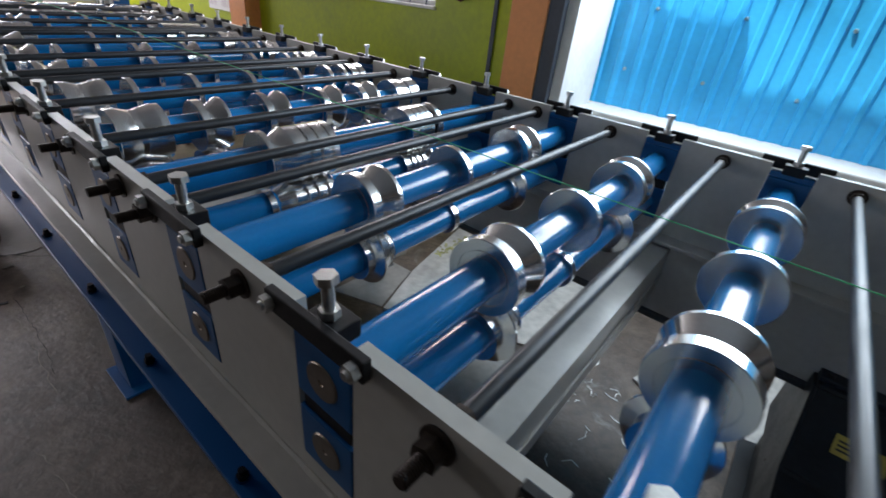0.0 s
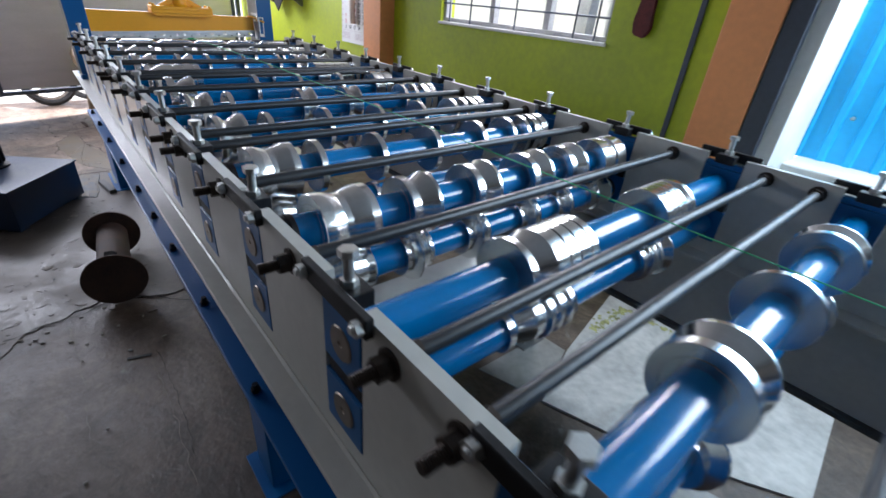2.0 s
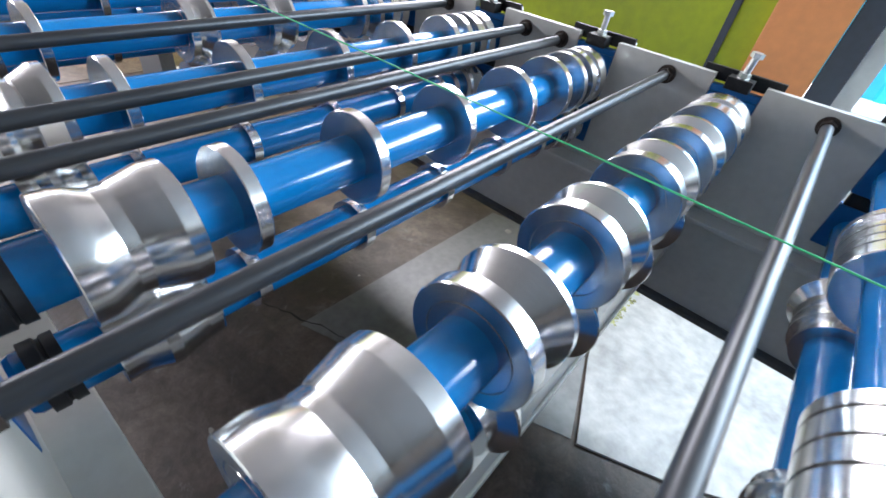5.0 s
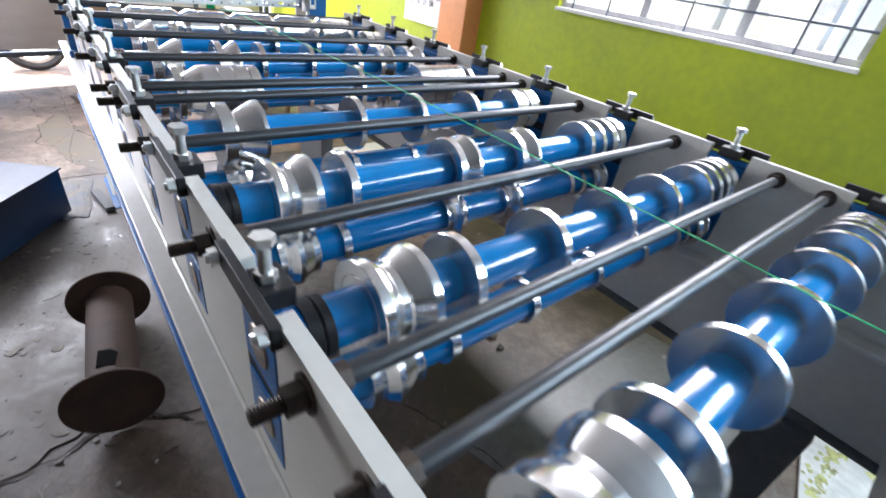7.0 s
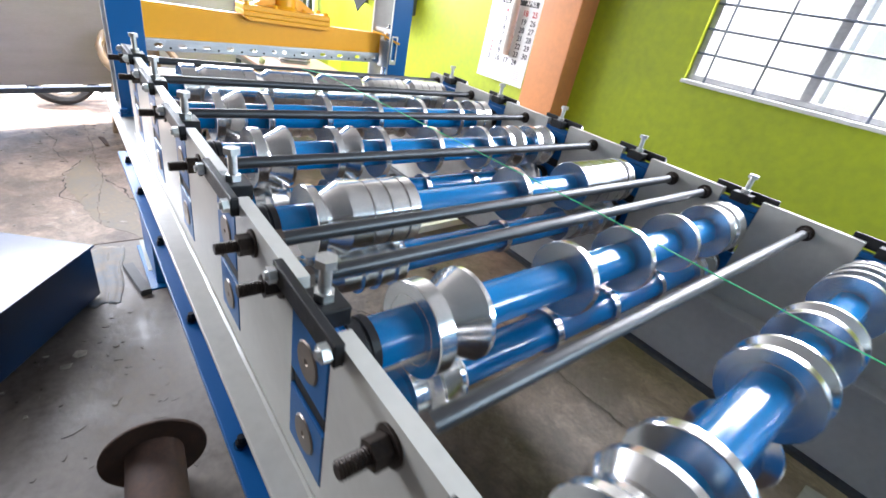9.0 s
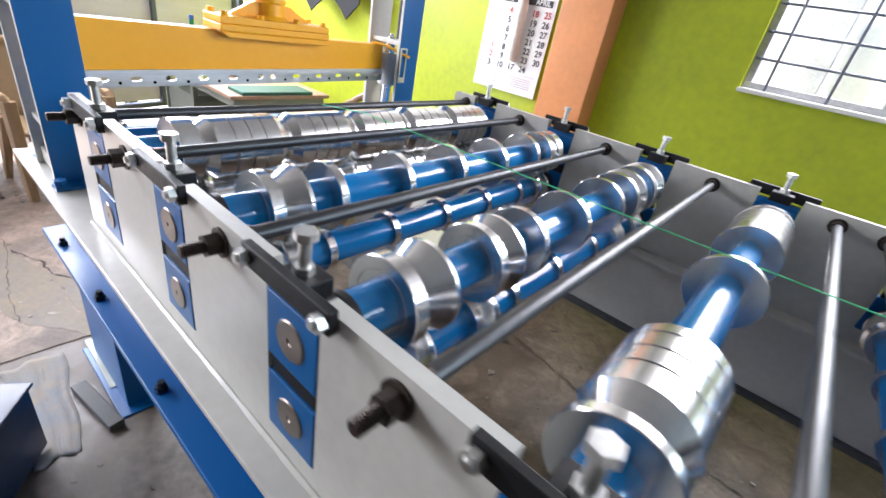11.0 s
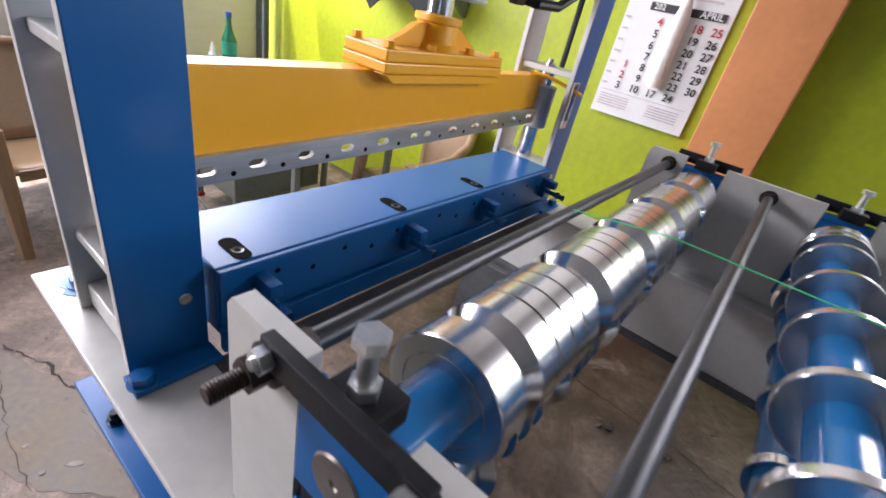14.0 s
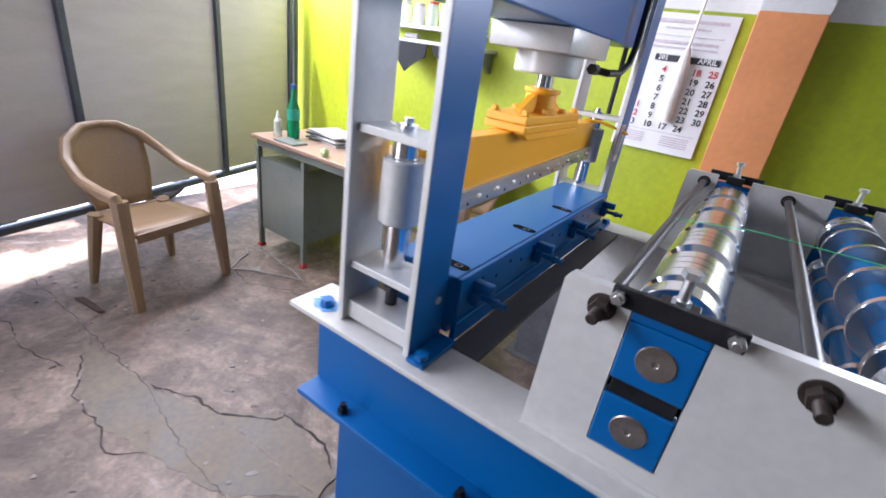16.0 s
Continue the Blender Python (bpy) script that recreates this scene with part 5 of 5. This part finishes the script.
STAINED = mat("stained_tan_screed", (0.2, 0.155, 0.105), 0.6, vary=0.3, scale=5, fine=40, bump=0.5, second=(0.1, 0.085, 0.07), rough_vary=0.2)
for k, piece in enumerate(([(-6.27, -0.12), (-5.74, -0.07), (-5.38, -0.23), (-5.63, -0.29), (-5.91, -0.26)],
                           [(-5.74, -0.07), (-5.37, 0.05), (-4.77, 0.06), (-5.0, -0.14), (-5.38, -0.23)],
                           [(-5.37, 0.05), (-5.17, 0.23), (-4.82, 0.18), (-4.77, 0.06)])):
    layer(piece, 0.0052 + 0.0002 * k, 22 + k, "tan stained floor patch between two cracks", STAINED)

# larger flakes that have come off the screed
rng = random.Random(77)
flakes = B()
for k in range(170):
    if k < 100:
        x, y = rng.uniform(-4.1, -2.3), rng.uniform(-0.75, -0.02)
    elif k < 150:
        x, y = rng.uniform(-7.2, -5.2), rng.uniform(-0.6, 0.7)
    else:
        x, y = rng.uniform(-3.9, -3.0), rng.uniform(0.9, 2.2)
    size, n_ = rng.uniform(0.006, 0.018) * (2.0 if rng.random() < 0.15 else 1), rng.randint(7, 11)
    flat_, turn_ = rng.uniform(0.3, 0.8), rng.uniform(0, 3.14)
    pts = []
    for i in range(n_):
        a = 2 * math.pi * i / n_
        r_ = size * rng.uniform(0.55, 1.25)
        u, v = r_ * math.cos(a), r_ * math.sin(a) * flat_
        pts.append((x + u * math.cos(turn_) - v * math.sin(turn_), y + u * math.sin(turn_) + v * math.cos(turn_)))
    prism(flakes, pts, 0.002, 0.0063 + rng.uniform(0.0, 0.0016), "z")
bmesh.ops.triangulate(flakes, faces=[f_ for f_ in flakes.faces if len(f_.verts) > 4])
tagged(part("floor_flakes", flakes, SCREED), "thin grey screed flakes lying loose on the floor", "flakes", kind="stuff")

# chips and flakes strewn over the floor
rng = random.Random(31)
chips = B()
for k in range(170):
    zone = rng.random()
    if zone < 0.6:
        x, y = rng.uniform(-4.9, -1.2), rng.uniform(-1.3, -0.02)
    elif zone < 0.85:
        x, y = rng.uniform(-6.9, -5.0), rng.uniform(-0.7, 0.8)
    else:
        x, y = rng.uniform(-3.8, 1.2), rng.uniform(0.2, 2.3)
    size = rng.uniform(0.004, 0.014) * (2.6 if rng.random() < 0.18 else 1)
    n_, a0 = rng.randint(4, 7), rng.uniform(0, 6)
    flat_ = rng.uniform(0.4, 1.0)
    turn_ = rng.uniform(0, 3.14)
    pts = []
    for i in range(n_):
        a = a0 + 2 * math.pi * i / n_
        r_ = size * rng.uniform(0.6, 1.2)
        u, v = r_ * math.cos(a), r_ * math.sin(a) * flat_
        pts.append((x + u * math.cos(turn_) - v * math.sin(turn_), y + u * math.sin(turn_) + v * math.cos(turn_)))
    prism(chips, pts, 0.003, 0.0065 + rng.uniform(0.0, 0.003), "z")
tagged(part("floor_chips", chips, CHIPS), "small pale mortar chips and flakes strewn over the floor", "chips", kind="stuff")

# flattened sack, bar and offcuts beside the bed
SACK = mat("dusty_woven_sack", (0.28, 0.23, 0.17), 0.8, vary=0.2, scale=9, fine=120, bump=0.4, second=(0.13, 0.16, 0.2))
b = B()
rng = random.Random(14)
gs = []
for i in range(27):
    u = i / 26
    row = []
    for j in range(11):
        v = j / 10
        x = -4.72 + 0.56 * u + 0.012 * math.sin(9 * v)
        y = -0.26 + (0.2 - 0.07 * u) * v + 0.006 * math.sin(11 * u)
        row.append(b.verts.new((x, y, 0.0085 + 0.004 * math.sin(v * 19) + 0.004 * noise.noise(Vector((x * 9, y * 14, 0))) + rng.uniform(0, 0.0015))))
    gs.append(row)
for i in range(26):
    for j in range(10):
        b.faces.new((gs[i][j], gs[i + 1][j], gs[i + 1][j + 1], gs[i][j + 1])).smooth = True
sack = tagged(part("flattened_sack", b, SACK, sharp=60), "flattened dusty woven sack lying beside the machine bed", "sack")
md = sack.modifiers.new("thickness", "SOLIDIFY")
md.thickness = 0.003
flat_thing("tin_offcut", [(-4.735, 0.02), (-4.729, 0.12), (-4.39, 0.12), (-4.385, 0.015)], 0.003, DESKGREY, "grey tin offcut lying on the floor under the bed edge", "offcut", 0.014)
b = B()
box(b, -0.145, 0.145, -0.025, 0.025, 0.0, 0.032, 0.003)
bar_ob = tagged(part("steel_bar", b, DARKGREY), "short dark square steel bar lying beside the bed", "bar")
bar_ob.matrix_basis = Matrix.Translation((-4.32, -0.045, 0.0055)) @ Matrix.Rotation(radians(9), 4, "Z")
b = B()
box(b, -0.05, 0.05, -0.009, 0.009, 0.0, 0.004, 0.001)
strip_ob = tagged(part("rubber_scrap", b, INK), "short dark strip of rubber lying on the floor", "scrap")
strip_ob.matrix_basis = Matrix.Translation((-1.966, -0.215, 0.001)) @ Matrix.Rotation(radians(75), 4, "Z")


flat_thing("pale_board", [(1.13, 1.70), (1.2, 2.4), (1.43, 2.45), (1.36, 1.78)], 0.012, OFFWHITE, "pale board lying on the floor behind the gear motor", "board")

# cracks: dark crooked lines sunk in the floor
def crack(points, wide, seed):
    rng2 = random.Random(seed)
    cb2 = B()
    left, right = [], []
    dense = []
    for (x0, y0), (x1, y1) in zip(points, points[1:]):
        k = max(2, int(math.hypot(x1 - x0, y1 - y0) / 0.03))
        for i in range(k):
            dense.append((x0 + (x1 - x0) * i / k + rng2.uniform(-0.008, 0.008), y0 + (y1 - y0) * i / k + rng2.uniform(-0.008, 0.008)))
    dense.append(points[-1])
    for i, (x, y) in enumerate(dense):
        x1, y1 = dense[min(i + 1, len(dense) - 1)]
        x0, y0 = dense[max(i - 1, 0)]
        d = math.hypot(x1 - x0, y1 - y0) or 1
        w = 0.6 * wide * rng2.uniform(0.2, 1.0) * (0.3 if i in (0, len(dense) - 1) else 1)
        nx, ny = -(y1 - y0) / d * w, (x1 - x0) / d * w
        left.append(cb2.verts.new((x + nx, y + ny, 0.0058)))
        right.append(cb2.verts.new((x - nx, y - ny, 0.0058)))
    for i in range(len(left) - 1):
        cb2.faces.new((left[i], left[i + 1], right[i + 1], right[i]))
    o = part("crack", cb2, CRACK)
    return tagged(o, "dark crooked crack in the concrete floor", "crack", "floor cracks", "stuff")


crack([(-5.73, -0.06), (-5.54, 0.03), (-5.37, 0.05), (-5.18, 0.19), (-5.17, 0.23), (-4.93, 0.24), (-4.82, 0.18)], 0.012, 1)
crack([(-6.16, -0.16), (-5.88, -0.29), (-5.63, -0.29), (-5.53, -0.33), (-5.46, -0.31), (-5.38, -0.23)], 0.008, 2)
crack([(-7.28, -0.11), (-6.78, -0.09), (-6.2, -0.08), (-5.74, -0.07), (-5.27, -0.14), (-5.0, -0.14)], 0.004, 3)
crack([(-2.4, -0.75), (-2.462, -0.567), (-2.477, -0.384), (-2.56, -0.2), (-2.45, -0.05), (-2.3, 0.1)], 0.013, 4)
crack([(-6.9, -0.4), (-6.6, -0.3), (-6.4, -0.34), (-6.1, -0.25)], 0.006, 5)
crack([(-1.992, -0.142), (-1.6, -0.13), (-1.247, -0.15)], 0.004, 6)
crack([(-2.05, 0.713), (-1.677, 0.853), (-1.466, 0.916), (-1.089, 1.0)], 0.009, 7)
crack([(-4.2, 1.736), (-3.53, 1.7), (-3.03, 1.6), (-2.33, 1.638)], 0.008, 8)
crack([(-4.1, 0.35), (-3.8, 0.6), (-3.75, 0.8), (-3.5, 1.0)], 0.006, 9)
crack([(-6.5, 0.8), (-6.25, 0.75), (-6.0, 0.9), (-5.7, 0.85)], 0.006, 10)

# thin metal shavings under the entry end
rng = random.Random(41)
sw = B()
for k in range(46):
    x, y, a = rng.uniform(0.35, 0.95), rng.uniform(1.0, 1.75), rng.uniform(0, 6.28)
    d_ = rng.uniform(0.02, 0.07)
    tube(sw, [(x, y, 0.006), (x + 0.5 * d_ * math.cos(a), y + 0.5 * d_ * math.sin(a), 0.006 + rng.uniform(0.002, 0.012)), (x + d_ * math.cos(a + 0.4), y + d_ * math.sin(a + 0.4), 0.007)], 0.0016, 4)
tagged(part("metal_shavings", sw, ZINC), "thin bright metal shavings strewn under the machine", "shavings", kind="stuff")

# crumbling yellow smear along the far corner of the board
SMEAR = mat("dry_yellow_smear", (0.34, 0.33, 0.13), 0.85, vary=0.4, scale=30, fine=150, bump=0.4)
smear_rng = random.Random(41)
b = B()
for p, q, wide, count in (((-0.79, 1.84), (-0.79, 2.2), 0.032, 90), ((-0.8, 2.2), (-0.73, 2.21), 0.02, 20), ((-0.66, 2.205), (-0.5, 2.235), 0.022, 40)):
    for k in range(count):
        u = smear_rng.random()
        x, y = p[0] + (q[0] - p[0]) * u + smear_rng.gauss(0, wide * 0.6), p[1] + (q[1] - p[1]) * u + smear_rng.gauss(0, wide * 0.4)
        n_, size = smear_rng.randint(4, 6), smear_rng.uniform(0.004, 0.017)
        prism(b, [(x + size * smear_rng.uniform(0.5, 1.2) * math.cos(6.283 * i / n_), y + size * smear_rng.uniform(0.5, 1.2) * math.sin(6.283 * i / n_)) for i in range(n_)], 0.0128, 0.0138 + 0.000004 * k, "z")
tagged(part("yellow_smear", b, SMEAR), "flaking dry yellow smear on the pale board", "smear", kind="stuff")

# dark clods under the machine
CLOD = mat("dark_dried_mud", (0.045, 0.036, 0.028), 0.9, vary=0.3, scale=30, fine=150, bump=0.6)
for x, y, r_ in ((-2.14, 1.34, 0.03), (-2.05, 1.32, 0.018), (-3.8, 1.56, 0.026), (-4.25, 0.95, 0.022), (-3.55, 1.62, 0.016)):
    b = B()
    bmesh.ops.create_icosphere(b, subdivisions=3, radius=r_)
    for v in b.verts:
        v.co *= 1 + 0.55 * noise.noise(v.co * (1.3 / r_) + Vector((x * 3, y * 3, 0)))
        v.co.z *= 0.55
    low = min(v.co.z for v in b.verts)
    bmesh.ops.translate(b, verts=b.verts, vec=(0, 0, -low))
    for f_ in b.faces:
        f_.smooth = True
    o = tagged(part("clod", b, CLOD, sharp=40), "dark lump of dried dirt on the floor", "clod", "clods under the machine")
    o.location = (x, y, 0.0003)

# pale scratches drawn along the floor
SCRATCH = mat("pale_scratch_dust", (0.2, 0.165, 0.135), 0.85, vary=0.3, scale=30, fine=150)
for k, (pts, wide) in enumerate((([(-1.92, -0.175), (-1.56, -0.165), (-1.12, -0.175)], 0.004), ([(-2.41, -0.45), (-1.9, -0.43), (-1.5, -0.45)], 0.003), ([(-0.9, -0.3), (-0.4, -0.24), (-0.1, -0.2)], 0.005))):
    o = crack(pts, wide, 60 + k)
    o.name = "scratch"
    o.data.materials[0] = SCRATCH
    tagged(o, "pale dusty scratch along the concrete floor", "scratch", "floor scratches")

# plastic strap and wood splinter near the chair
STRAP = mat("dull_plastic_strap", (0.3, 0.28, 0.25), 0.5, vary=0.2, scale=10, fine=60)
for pts in ([(-6.47, 0.79, 0.008), (-6.38, 0.86, 0.012), (-6.29, 0.91, 0.008), (-6.16, 0.98, 0.014), (-6.06, 1.03, 0.008), (-6.2, 1.06, 0.012), (-6.32, 1.07, 0.008), (-6.5, 1.1, 0.012), (-6.63, 1.12, 0.008)],
            [(-6.48, 0.77, 0.008), (-6.55, 0.88, 0.014), (-6.61, 0.99, 0.008), (-6.7, 1.03, 0.01)]):
    b = B()
    tube(b, pts, 0.006, 6)
    tagged(part("plastic_strap", b, STRAP), "dull grey plastic strap curling on the floor", "strap", "straps by the chair")
b = B()
prism(b, [(-6.68, -0.02), (-6.66, 0.015), (-6.56, 0.03), (-6.44, 0.035), (-6.46, 0.01), (-6.58, -0.005)], 0.001, 0.016, "z")
tagged(part("wood_splinter", b, RUST), "dark brown wood splinter lying on the floor", "splinter")

# dark red cloth hanging beside the window
b = B()
prism(b, [(-1.36, 1.53), (-1.29, 1.515), (-1.255, 1.56), (-1.27, 1.72), (-1.25, 2.1), (-1.36, 2.1), (-1.345, 1.7), (-1.375, 1.6)], 2.455, 2.485)
bmesh.ops.bevel(b, geom=list(b.edges), offset=0.008, segments=2, affect="EDGES")
tagged(part("cloth", b, mat("dark_red_cloth", (0.13, 0.03, 0.03), 0.9, vary=0.25, scale=20, fine=120, bump=0.3)), "dark red cloth hanging on the wall beside the window", "cloth")
